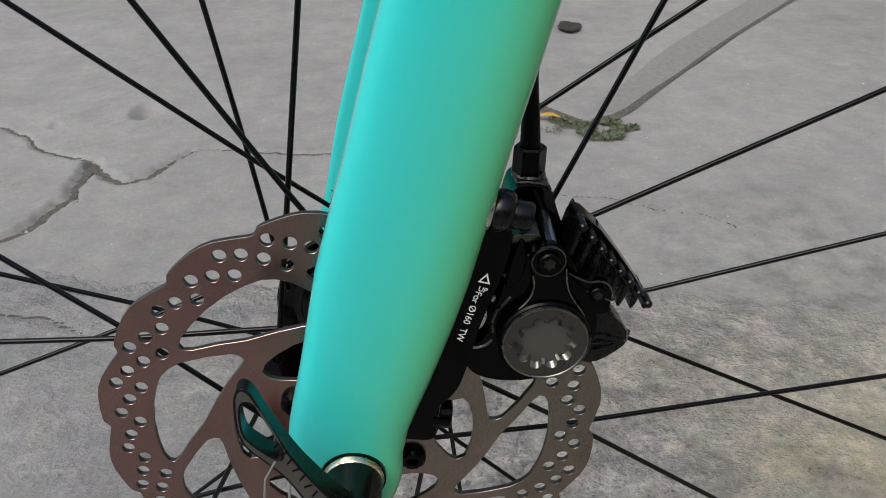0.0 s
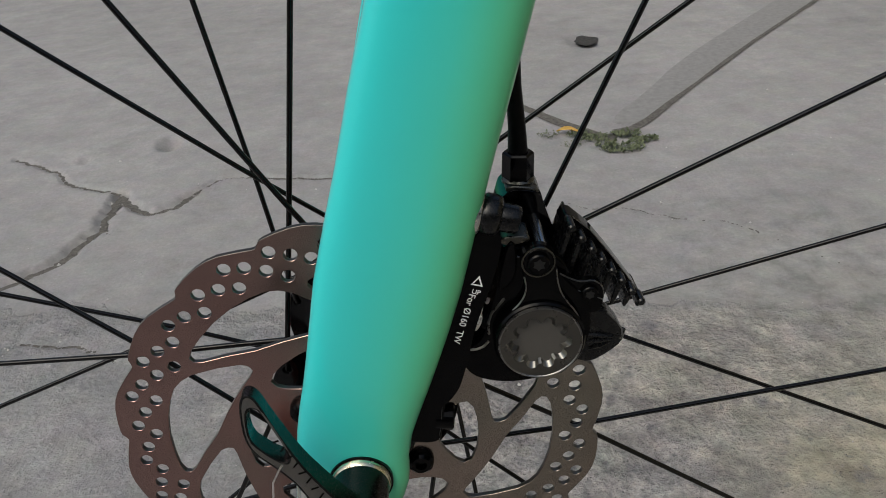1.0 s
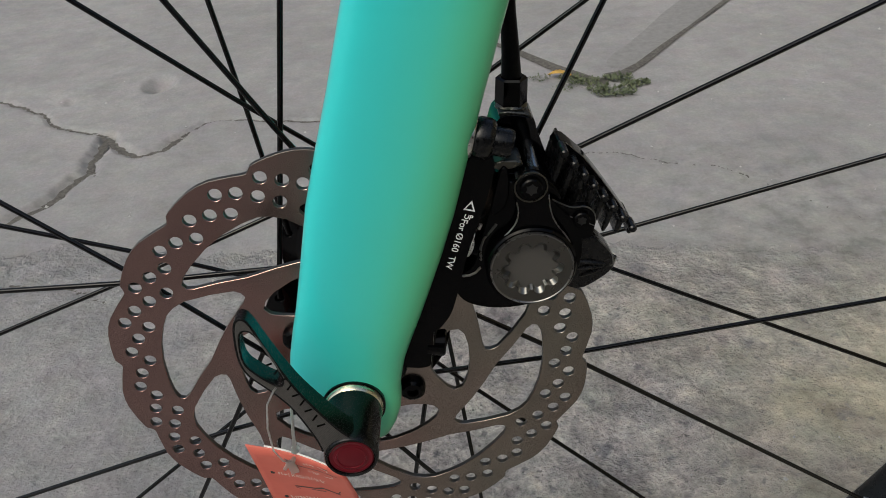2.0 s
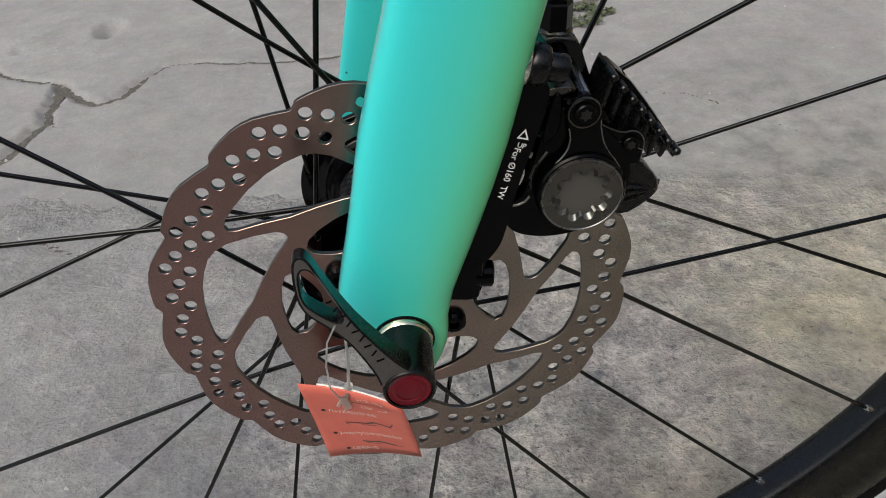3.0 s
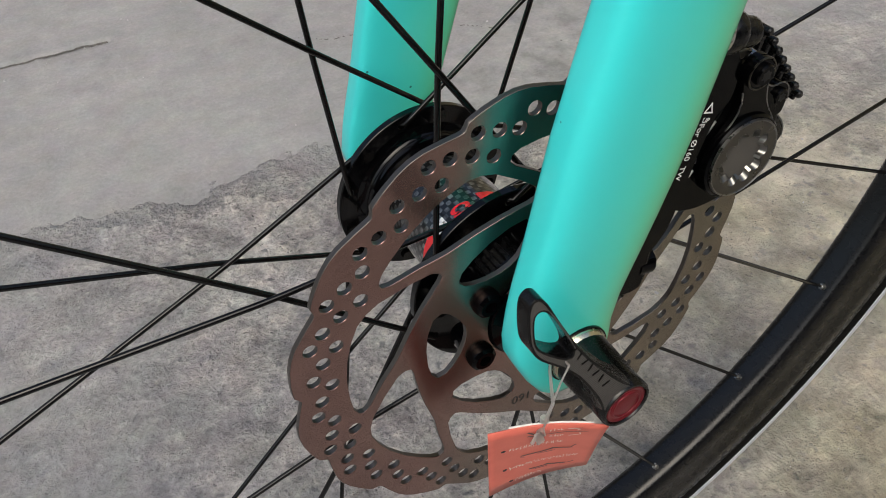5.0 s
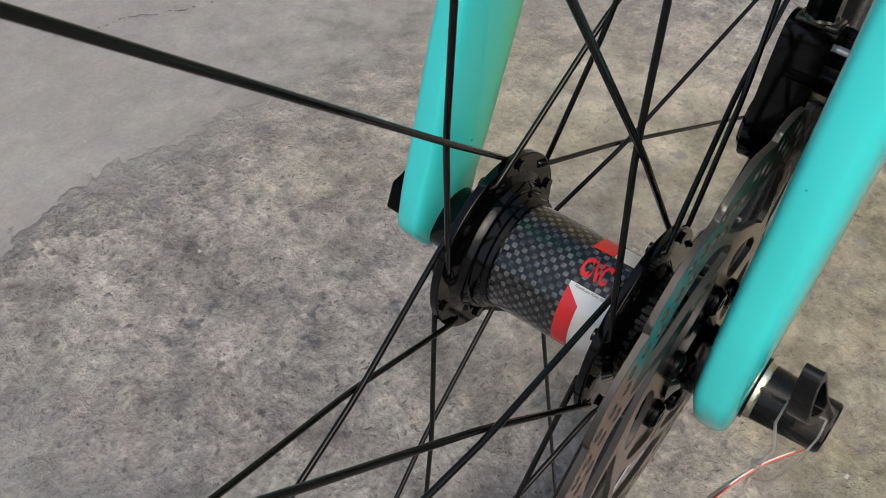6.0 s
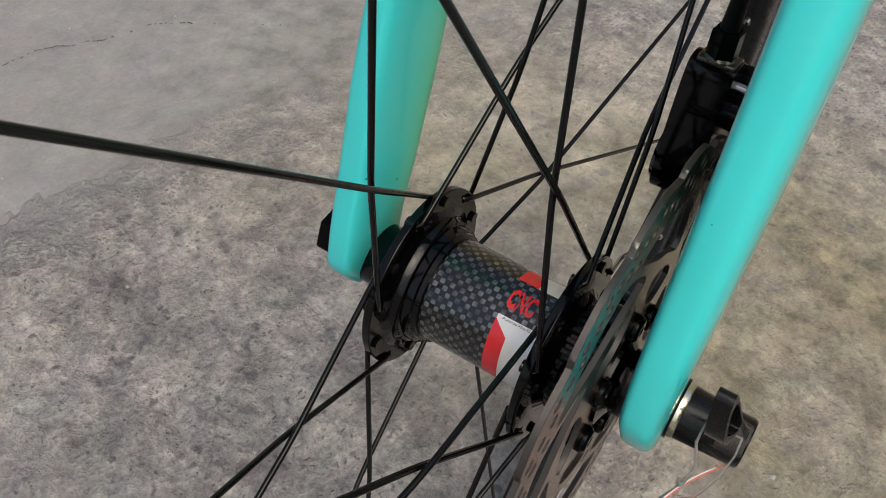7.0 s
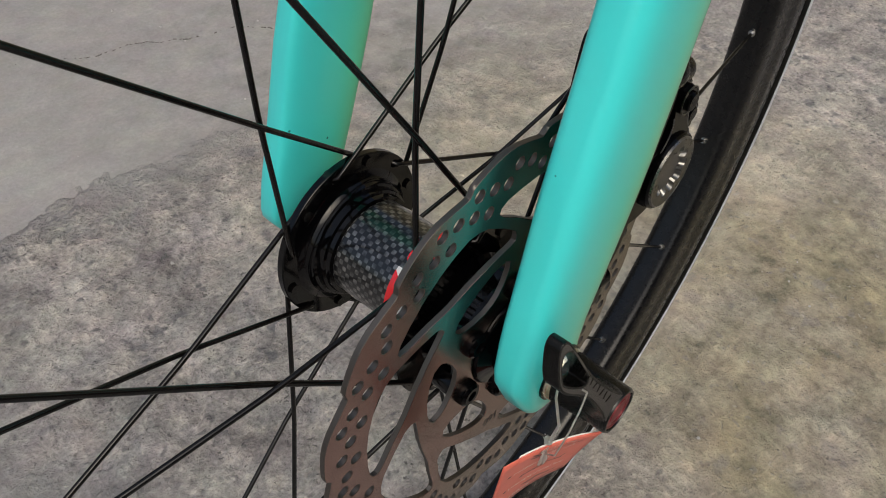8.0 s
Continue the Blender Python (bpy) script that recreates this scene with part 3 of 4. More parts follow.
# unseen walls added to cut low sky from reflections; the west side stays open
RENDERED = grain(shader("grey_render", (0.16, 0.15, 0.14), 0.85), 14, 0.3, 6, 0.003, tint=((0.12, 0.11, 0.10), (0.19, 0.18, 0.165)))
OCHRE = grain(shader("ochre_render", (0.36, 0.32, 0.21), 0.85), 14, 0.3, 6, 0.003, tint=((0.31, 0.27, 0.17), (0.40, 0.355, 0.24)))
plain_wall("unseen_wall_south", -3.2, 3.4, -2.8, -2.6, 1.9, RENDERED, "unseen plain grey rendered wall behind the bicycle, added to shape light")
plain_wall("unseen_wall_east", 3.4, 3.6, -2.8, 4.8, 3.3, OCHRE, "unseen plain ochre rendered wall to the side, added to shape light")
plain_wall("unseen_wall_north", -3.2, 3.4, 4.6, 4.8, 2.6, RENDERED, "unseen plain grey rendered wall on the far side, added to shape light")


def flat_strip(name, pts, halves, z, material, parent, label):
    bm = bmesh.new()
    rows = []
    for i, p in enumerate(pts):
        a, b = pts[max(i - 1, 0)], pts[min(i + 1, len(pts) - 1)]
        d = Vector((b[0] - a[0], b[1] - a[1], 0)).normalized()
        n = Vector((-d.y, d.x, 0)) * halves[i]
        c = Vector((p[0], p[1], z))
        rows.append((bm.verts.new((c - n) / MM), bm.verts.new((c + n) / MM)))
    for (a, b), (c, d) in zip(rows, rows[1:]):
        bm.faces.new((a, c, d, b))
    return part(name, bm, material, parent, label, smooth=False)


for i, (pts, half) in enumerate(CRACKS):
    w = way_of(pts, seed=i + 1)
    rng = np.random.RandomState(40 + i)
    hs = [half * (0.45 + 0.55 * abs(noise.noise((q[0] * 25, q[1] * 25, i))) + rng.uniform(0, 0.2)) for q in w]
    tagged(flat_strip("crack_dirt", [tuple(q) for q in w], hs, -half * 0.75, DIRT, GROUND, "dark dirt lying in a crack of the slab"), kind="structure")

# the cement strip along the slab's edge, with its shallow joint
strip_bm = prism([smoothed([(339, 1075), (393, 1086), (531, 1256), (717, 1479), (947, 1737), (1416, 2259), (1315, 2289), (855, 1753), (692, 1569), (536, 1387), (413, 1201), (349, 1126)], 1)], -1.0, 0.9)
strip = tagged(part("cement_strip", strip_bm, STRIP, None, "", smooth=False, bevel=0.6), "dark grey cement strip along a slab joint", "pavement strip", kind="structure")
flat_strip("joint_dirt", [(0.334, 1.045), (0.364, 1.055), (0.396, 1.085), (0.455, 1.159), (0.534, 1.254), (0.627, 1.367), (0.72, 1.477), (0.951, 1.735), (1.416, 2.259)], [0.012, 0.010, 0.008, 0.007, 0.004, 0.006, 0.005, 0.006, 0.005], 0.0014, DIRT, strip, "dark dirt in the joint")
flat_strip("joint_dirt", [(0.131, 1.288), (0.197, 1.202), (0.253, 1.105), (0.303, 1.035), (0.330, 1.022)], [0.004, 0.009, 0.012, 0.013, 0.016], 0.0012, DIRT, strip, "dark dirt in the joint")


def pit_dark(cx, cy, rx, ry, seed):
    """A dark, ragged sheet that stands in for the shade inside a pit of the slab."""
    bm = bmesh.new()
    ring = []
    for k in range(28):
        a = 2 * math.pi * k / 28
        q = 1 + 0.35 * noise.noise((math.cos(a) * 1.3, math.sin(a) * 1.3, seed))
        ring.append(bm.verts.new(((cx + rx * q * math.cos(a)) / MM, (cy + ry * q * math.sin(a)) / MM, -2.0)))
    bm.faces.new(ring)
    return tagged(part("pit_dark", bm, PIT_SHADE, GROUND, "dark sheet standing in for the shade in a pit of the slab", smooth=False), kind="structure")


pit_dark(0.392, 1.588, 0.026, 0.036, 2.0)


def tuft(name, cx, cy, n, spread, size, seed, material):
    rng = random.Random(seed)
    bm = bmesh.new()
    for _ in range(n):
        a, r = rng.uniform(0, 6.28), spread * math.sqrt(rng.random())
        x, y, z = (cx + r * math.cos(a)) / MM, (cy + 0.6 * r * math.sin(a)) / MM, rng.uniform(1, 5)
        d = Vector((rng.uniform(-1, 1), rng.uniform(-1, 1), rng.uniform(0.1, 0.9))).normalized() * size * rng.uniform(0.5, 1.3)
        s = d.cross(Vector((0, 0, 1))).normalized() * size * 0.28
        p = Vector((x, y, z))
        vs = [bm.verts.new(q) for q in (p, p + d * 0.5 + s, p + d, p + d * 0.5 - s + Vector((0, 0, 0.4)))]
        bm.faces.new(vs)
    return tagged(part(name, bm, material, None, "", smooth=False), "small green weeds and moss growing in the joint", "weeds", kind="stuff")


for cx, cy, n, spread, size, seed in ((0.328, 0.977, 260, 0.034, 7, 3), (0.305, 0.998, 120, 0.022, 6, 4), (0.368, 1.004, 150, 0.022, 7, 5), (0.274, 1.047, 110, 0.020, 6, 6), (0.225, 1.05, 60, 0.020, 5, 7), (0.290, 1.026, 170, 0.026, 6, 8), (0.345, 1.030, 150, 0.024, 7, 9), (0.258, 1.005, 70, 0.022, 4, 10)):
    tuft("weeds", cx, cy, n, spread, size, seed, LEAF)
leaf_bm = bmesh.new()
for i in range(7):
    t = i / 6
    w_ = 7 * math.sin(math.pi * min(0.97, t + 0.03)) + 0.6
    for s in (-1, 0, 1):
        leaf_bm.verts.new((240 + 34 * t + s * 1.5, 1060 - 12 * t + s * w_, 4 + 5 * math.sin(3 * t) + abs(s) * 2.5))
leaf_bm.verts.ensure_lookup_table()
for i in range(6):
    for s in range(2):
        a = i * 3 + s
        leaf_bm.faces.new([leaf_bm.verts[k] for k in (a, a + 3, a + 4, a + 1)])
dry = part("dry_leaf", leaf_bm, YELLOW, None, "")
sol = dry.modifiers.new("thickness", "SOLIDIFY")
sol.thickness = 0.0005
tagged(dry, "curled yellow dry leaf lying on the concrete", "leaf")


def pebbles():
    """Loose grit and pale chips on the slab."""
    rng = random.Random(11)
    vs, fs = [], []
    for k in range(260):
        x, y = rng.uniform(-0.6, 1.0), rng.uniform(-0.1, 1.2)
        r = rng.choice((0.0008, 0.0011, 0.0016, 0.0024)) * rng.uniform(0.6, 1.2)
        b = len(vs)
        ang = rng.uniform(0, 6.28)
        for i in range(5):
            a = ang + i * 1.2566
            vs.append((x + r * math.cos(a) * rng.uniform(0.6, 1.2), y + r * math.sin(a) * rng.uniform(0.6, 1.2), -0.001))
        vs.append((x, y, r * rng.uniform(0.4, 0.8)))
        fs += [(b + i, b + (i + 1) % 5, b + 5) for i in range(5)]
    me = bpy.data.meshes.new("grit")
    me.from_pydata(vs, [], fs)
    me.materials.append(STONE)
    return tagged(new("grit", me), "scattered pale stone chips and grit on concrete", "grit", kind="stuff")


pebbles()


# ---- fork ----
def blade_rows(side):
    """Sections of a fork blade: y, front edge, rear edge, inner and outer face."""
    rows = [(-18.5, -2, 5, 11, 18), (-17.5, -5.5, 8.5, 10, 19), (-15, -8.5, 11.8, 9.2, 20), (-10, -12.4, 13.8, 8.6, 20.4), (-4, -16, 15, 8.2, 20.6), (1, -18.6, 15, 7.6, 20.6), (6, -19.4, 14.6, 7.2, 20.6), (16, -19.0, 15.6, 6.8, 20.8),
            (24, -18.1, 17.5, 6.5, 21.0), (33, -16.8, 19.8, 6.3, 21.2), (42, -15.8, 21.9, 6.2, 21.4), (54, -14.6, 24.7, 6.1, 21.6), (68, -13.2, 27.8, 6.0, 21.8), (85, -10.6, 30.7, 5.8, 21.9), (102, -7.8, 33.4, 5.5, 21.9),
            (125, -4.6, 37.2, 5.0, 21.8), (145, -1.4, 40.4, 4.0, 21.5), (190, 5.5, 47.8, 0, 20.5), (240, 13, 56, -6, 18.8), (300, 22, 66, -13, 16), (345, 28, 72, -18, 14), (372, 31, 76, -24, 10)]
    out = []
    for y, a, b, zi, zo in rows:
        if side < 0 and y < 6:
            y = 6 + (y - 6) * 0.72
        a -= 0.7
        h = min(1.5, max(0.0, y / 100))
        if side > 0:
            a += 1.5 * min(1.0, max(0.0, (y - 72) / 70))
            b -= 1.4 * min(1.0, max(0.0, (y - 50) / 45))
        if side < 0:
            a, b = a + 0.16 + 0.5 * h, b - 1.9 - 4.05 * h
            zi, zo = zi + 0.3 - 0.74 * h, zo - 2.1 - 3.46 * h
        c, h, zc, zh = (a + b) / 2, (b - a) / 2, (zi + zo) / 2, (zo - zi) / 2
        ring = []
        for k in range(56):
            t = 2 * math.pi * k / 56
            ct, st = math.cos(t), math.sin(t)
            p = (0.66 if st > 0 else 0.42) if (ct > 0 or side > 0) else 0.40
            z = zc + zh * math.copysign(abs(st) ** p, st)
            ring.append((c + h * math.copysign(abs(ct) ** ((0.66 if st > 0 else 0.5) if ct > 0 else (0.52 if st * side > 0 else 0.40)), ct), y, z if side > 0 else -81.5 - z))
        out.append(ring)
    return out


def build_fork():
    fork = thing("bicycle_fork", "glossy turquoise painted bicycle fork with two blades", "bicycle fork")
    part("left_blade", loft(blade_rows(1)), PAINT, fork)
    part("right_blade", loft(blade_rows(-1)), PAINT, fork)
    crown = []
    for z, w, h in ((10, 18, 10), (0, 22, 18), (-20, 26, 22), (-41, 27, 24), (-62, 26, 22), (-82, 22, 18), (-92, 18, 10)):
        crown.append([(54 + w * math.cos(2 * math.pi * k / 28), 376 + h * math.sin(2 * math.pi * k / 28), z) for k in range(28)])
    part("crown", loft(crown), PAINT, fork)
    part("steerer", rod([(58, 385, -41), (82, 480, -41)], [19, 19], 28), PAINT, fork)
    # silver seat of the axle, let into the left blade
    bm = turned([(15, 8), (20.0, 9.4), (21.8, 9.3), (23.0, 8.9), (23.4, 8.5), (23.2, 8.1), (15, 8.0)], 48)
    part("axle_seat", bm, SEAT, fork, "shiny silver ring round the axle hole")
    # black ring that stands in for the dark groove round the seat
    groove_ring = turned([(19.0, 9.4), (21.3, 9.4), (21.3, 9.9), (19.0, 9.9)], 48, True)
    part("groove_ring", groove_ring, BLACK, fork, "thin black ring standing in for the dark groove round the axle seat")
    return fork


build_fork()


# ---- wheel ----
RIM_A = radians(4.13)
TRUING = {(0, 0): -0.95, (0, 1): -0.6, (11, 0): -0.25, (11, 1): -0.35}     # spokes that sit a little off their even places


def build_wheel():
    wheel = thing("front_wheel", "black spoked bicycle front wheel with carbon hub standing on concrete", "bicycle wheel")
    zc = -44.5
    half = [(4, 269.2), (7.2, 269.9), (9.3, 272), (10.4, 275.6), (10.9, 281), (10.7, 293), (11.7, 295.6), (11.6, 308), (10.8, 309.4), (9, 308)]
    prof = half + [(0, 300)] + [(-z, r) for z, r in reversed(half)]
    part("rim", turned([(zc + z, r) for z, r in prof], 192, True), RIMBLACK, wheel)
    tp = [(zc + 12.4 * math.cos(a), 318.0 + 12.6 * math.sin(a)) for a in (radians(-48 + 276 * k / 22) for k in range(23))]
    tyre = part("tyre", turned(tp, 192, True), RUBBER, wheel, "black road tyre")
    for s in (1, -1):
        band = [(12.72, -9), (12.72, 0), (12.72, 9), (12.72, 18), (12.72, 27), (12.2, 27), (12.2, -9)]
        ring = [(zc + s * q * math.cos(radians(d)), 318.0 + q * math.sin(radians(d))) for q, d in band]
        part("stripe", turned(ring, 192, True), STRIPE, tyre, "pale reflective band")
    # hub
    hub = part("hub_shell", turned([(-61.6, 18.3), (-22, 18.3)], 72), CARBON, wheel, "glossy woven carbon sleeve")
    part("hub_collar", turned([(-70.8, 26.5), (-69.8, 23.6), (-69.2, 22.9), (-66.6, 22.3), (-66.3, 21.3), (-63.8, 21.0), (-63.4, 20.0), (-61.8, 19.7), (-61.4, 18)], 64), HUBBLACK, hub)
    part("hub_collar", turned([(-22.6, 18.2), (-22.4, 19.4), (-21.4, 20), (-20.3, 23)], 64), HUBBLACK, hub)
    for z, off in ((-72.2, radians(19)), (-18.8, radians(4))):
        holes = [circle(29.4 * math.cos(off + k * math.pi / 6), 29.4 * math.sin(off + k * math.pi / 6), 1.35, 10) for k in range(12)]
        part("hub_flange", prism([circle(0, 0, 32.6, 96), *holes], z - 1.5, z + 1.5), HUBBLACK, hub, "", bevel=0.5)
    part("rotor_mount", turned([(-17.6, 22), (-14.5, 17.5), (-9, 16.5), (-4.5, 16.5), (-4.2, 22.5), (-1.9, 22.5)], 64), HUBBLACK, hub)
    ribs = [polar(18.9 if k % 4 < 2 else 17.6, (k + (0.2 if k % 2 else -0.2)) * math.pi / 64) for k in range(128)]
    part("spline_ring", prism([ribs], -15.0, -4.4), SATIN, hub, "dark ribbed metal ring", smooth=False)
    for k in range(6):
        a = TURN + radians(37 + 60 * k)
        x, y = polar(22, a)
        part("mount_post", rod([(x, y, -12), (x, y, -11), (x, y, -1.9)], [3.6, 4.4, 4.6], 14), HUBBLACK, hub)
    part("end_cap", turned([(-1.9, 17), (1.2, 16.5), (2.0, 13), (3.0, 11), (9.4, 11)], 48), HUBBLACK, hub)
    part("end_cap", turned([(-73.6, 20), (-75, 18), (-76, 13), (-78, 11.5), (-91.4, 11.5)], 48), HUBBLACK, hub)
    # spokes: twelve a side, each crossing two others
    for k in range(12):
        for far in (0, 1):
            rim_a = RIM_A + radians(15 * far + 30 * k + TRUING.get((k, far), 0))
            plus = (k % 2 == 1)
            sgn = 1 if plus else -1
            hub_a = rim_a + sgn * radians(60)
            zf = -72.2 if far else -18.8
            side = sgn
            hx, hy = polar(29.4, hub_a)
            rx, ry = polar(267.5, rim_a)
            ca = rim_a + sgn * radians(15)
            # where it crosses its neighbour, one passing over the other
            t = -(hx * math.sin(ca) - hy * math.cos(ca)) / ((rx - hx) * math.sin(ca) - (ry - hy) * math.cos(ca))
            zr = zc + (-2.0 if far else 2.0)
            zx = zf + (zr - zf) * t - side * 1.1
            cross = Vector((hx + (rx - hx) * t, hy + (ry - hy) * t, zx))
            base = Vector((hx, hy, zf + side * 2.2))
            d = (cross - base).normalized()
            end = Vector((rx, ry, zr))
            e1 = (end - cross).normalized()
            pts = [Vector((hx, hy, zf - side * 2.6)), Vector((hx, hy, zf + side * 0.9)), base + d * 1.0, base + d * 4, cross - d * 4, cross + e1 * 4, end]
            spoke = part("spoke", rod(pts, [2.0, 1.0, 0.93, 0.93, 0.93, 0.93, 0.93], 10), SPOKE, wheel)
            e = (pts[-1] - pts[-2]).normalized()
            p = pts[-1]
            part("nipple", rod([p - e * 1.5, p, p + e * 3.2, p + e * 6], [1.25, 1.9, 2.0, 2.0], 10), SILVER, spoke, "silver spoke nipple")
    return hub


HUB = build_wheel()


# ---- brake rotor ----
def build_rotor():
    rotor = thing("brake_rotor", "brushed steel disc brake rotor with drilled holes and wavy edge", "brake rotor")
    step = math.pi / 8
    edge = []
    for k in range(16):
        for f, r in ((0.02, 76.2), (0.06, 76.3), (0.20, 77.4), (0.38, 78.9), (0.50, 79.4), (0.62, 79.4), (0.78, 78.9), (0.90, 78.4), (0.955, 78.0), (0.985, 77.0)):
            edge.append(polar(r, TURN + (k + f) * step))
    loops = [edge]
    for k in range(8):
        for r, f in ((64.5, -0.17), (68.4, 0.03), (72, 0.22), (74.4, 0.41), (67, 0.41), (70, 0.61), (72.4, 0.82), (67, 0.94), (70.4, 1.14), (72.4, 1.34), (68.5, 1.51), (71, 1.71), (73.7, 1.91)):
            a = TURN + (2 * k + f) * step
            loops.append(circle(*polar(r, a), 2.05, 14))
    window = [(43.2, 29.2), (45.0, 28.6), (47.3, 29.6), (52.5, 35.6), (58.6, 42), (61.0, 45.6), (62.3, 49), (62.7, 54), (62.9, 60), (62.8, 67), (62.5, 74), (62.3, 79), (61.4, 81.6), (59.8, 82.3), (57.6, 81.0), (52.5, 74.4), (47.4, 66.2), (44.6, 55), (43.2, 45), (42.6, 37), (42.6, 32)]
    slot = [(33.0, 47.2), (36.0, 46.6), (37.9, 50), (38.2, 58), (38.0, 68), (37.8, 78), (37.5, 85), (36.2, 89.4), (33.4, 90.2), (30.6, 88.0), (27.3, 82.2), (25.2, 74), (24.7, 66), (25.6, 58.5), (28.6, 52)]
    for k in range(8):
        loops.append([polar(r, TURN + radians(a + 45 * k)) for r, a in window])
    for k in range(6):
        loops.append([polar(r, TURN + radians(a + 60 * k)) for r, a in slot])
    loops.append(circle(0, 0, 17.2, 48))
    disc = part("disc", prism(loops, -1.8, 0.0), STEEL, rotor, "", bevel=0.12, seg=1)
    disc.data.materials.append(CUTSTEEL)
    for p in disc.data.polygons:
        if abs(p.normal.z) < 0.5:
            p.material_index = 1
    for k in range(6):
        x, y = polar(22, TURN + radians(37 + 60 * k))
        bolt = turned([(0.0, 4.4), (0.5, 4.5), (2.2, 4.2), (3.0, 3.2), (3.0, 1.9), (1.6, 1.6)], 24)
        bmesh.ops.translate(bolt, verts=bolt.verts, vec=(x, y, 0))
        part("bolt", bolt, GLOSS, rotor, "black button head bolt")
    a = TURN + radians(156.6)
    m = Matrix.Translation((*polar(40.6, a), 0.03)) @ Matrix.Rotation(a - math.pi / 2, 4, "Z")
    lettering("engraving", "160", 5.2, m, SOCKETDARK, rotor, "160 engraved in dark figures", 0.02)
    return rotor


build_rotor()


# ---- brake caliper ----
def cyl(c, axis, r, h, seg=24, taper=1.0, chamfer=0.0):
    """A turned stub: centre of its base, direction, radius, length."""
    ch = chamfer or 0.12 * r
    bm = turned([(0, r), (h - ch, r * taper), (h, r * taper - ch)], seg)
    m = Matrix.Translation(c) @ Vector((0, 0, 1)).rotation_difference(Vector(axis)).to_matrix().to_4x4()
    bmesh.ops.transform(bm, matrix=m, verts=bm.verts)
    return bm


SOCKET = shader("socket_dark", (0.002, 0.002, 0.002), 0.6)


def build_caliper():
    cal = thing("brake_caliper", "black hydraulic disc brake caliper with cooling fins", "brake caliper")
    plate = [(13, 12), (14, 24), (17, 36), (21, 52), (25, 68), (28.6, 82.6), (30.6, 86.2), (35.0, 86.2), (37, 83), (36, 74), (33.5, 63), (31.4, 53), (30.4, 44), (29.2, 36), (28.2, 32), (25.4, 27.2), (24.4, 26.6), (24.3, 13.4), (21, 11.6), (16.6, 12.0)]
    part("mount_plate", prism([smoothed(plate, 1)], 6.0, 16.4), GLOSS, cal, "black mounting plate with white print", bevel=0.7)
    outer = [(29, 40), (32.5, 34.6), (41, 32.6), (50, 33.6), (60, 37.5), (65, 45), (66, 56), (62, 64), (56, 69), (53, 72), (50, 74.5), (43, 76), (38.5, 77), (38, 74), (37, 64), (35.6, 56), (34.8, 48), (31, 45)]
    part("outer_body", prism([smoothed(outer, 2)], 2.0, 12.6), GLOSS, cal, "", bevel=1.2, seg=3)
    step = [(39, 66), (42, 70), (41.5, 80), (38.8, 82), (37.6, 74), (37, 66)]
    part("body_step", prism([smoothed(step, 1)], 12.4, 14.2), GLOSS, cal, "", bevel=0.5)
    part("ledge", prism([smoothed([(36.4, 79.5), (44.8, 80.8), (44.6, 83), (36.8, 82.6)], 1)], 4, 13.4), DARKSTEEL, cal, "", bevel=0.4)
    inner = [(40, 44), (46, 39.5), (55, 39), (63, 44), (65, 52), (62, 62), (56, 74), (51, 84), (49.6, 88.4), (39.4, 88.8), (37.8, 82), (37.2, 66), (38, 50)]
    part("inner_body", prism([smoothed(inner, 2)], -17.6, -3.8), HUBBLACK, cal, "", bevel=3.6, seg=5)
    part("piston_housing", cyl((51, 51.5, -14), (0, 0, -1), 12.2, 5.2, 48, 0.97, 1.6), HUBBLACK, cal)
    part("top_rim", prism([smoothed([(39.6, 87), (49.2, 86.6), (49.0, 89.2), (39.4, 89.6)], 1)], -15.8, -4.4), DARKSTEEL, cal, "", bevel=0.4)
    bridge = [(36.8, 72.2), (41, 69.6), (46, 66.4), (51, 62.7), (55, 59.4), (60, 64), (57, 72), (53, 75.5), (47, 77), (38.0, 78)]
    part("bridge", prism([smoothed(bridge, 1)], -14, 9.6), GLOSS, cal, "", bevel=1.2)
    # raised arm with the pad screw, and the piston cap
    CX, CY = 50.7, 50.2
    arm = [(38.6, 45), (38.6, 52.6), (40.6, 58.0), (44.4, 63), (45.2, 67.0), (44.0, 71.5), (42.6, 75.5), (43.4, 79.2), (45.6, 81.4), (48.8, 81.4), (51.4, 79.4), (52.4, 76), (53.4, 70), (55.4, 65.0), (61.4, 58.4), (63.8, 50), (60.4, 40.5), (51, 36.6), (42.5, 38.6)]
    arm = smoothed(arm, 2)
    part("arm", prism([arm], 13.0, 15.0), GLOSS, cal, "", bevel=0.5)
    # bright rods along the arm stand in for its edge highlights
    low = [k for k in range(len(arm)) if arm[k][1] > 49 and math.hypot(arm[k][0] - 47.2, arm[k][1] - 76.4) > 5.6]
    lefts = [(*arm[k], 14.85) for k in low if arm[k][0] < 47]
    rights = [(*arm[k], 14.85) for k in low if arm[k][0] > 50]
    part("edge", rod(lefts, 0.26, 6), EDGE, cal, "thin bright line laid along an edge as its highlight")
    part("edge", rod(rights, 0.26, 6), EDGE, cal, "thin bright line laid along an edge as its highlight")
    part("edge", rod([(39.6, 62.4, 12.6), (38.4, 60.4, 12.6), (36.4, 57.4, 12.6), (35.7, 54.0, 12.6), (36.2, 50, 12.6)], 0.42, 6), EDGE, cal, "thin bright line laid along an edge as its highlight")
    part("edge", rod([(36.4, 47.6, 12.6), (35.0, 45.6, 12.6), (33.2, 44.6, 12.6), (31.2, 44.3, 12.6)], 0.42, 6), EDGE, cal, "thin bright line laid along an edge as its highlight")
    # small polished bit put in for a white glint
    part("bright_bit", rod([(34.6, 60.8, 12.4), (35.2, 62.2, 12.6)], [0.7, 0.5], 10), SILVER, cal)
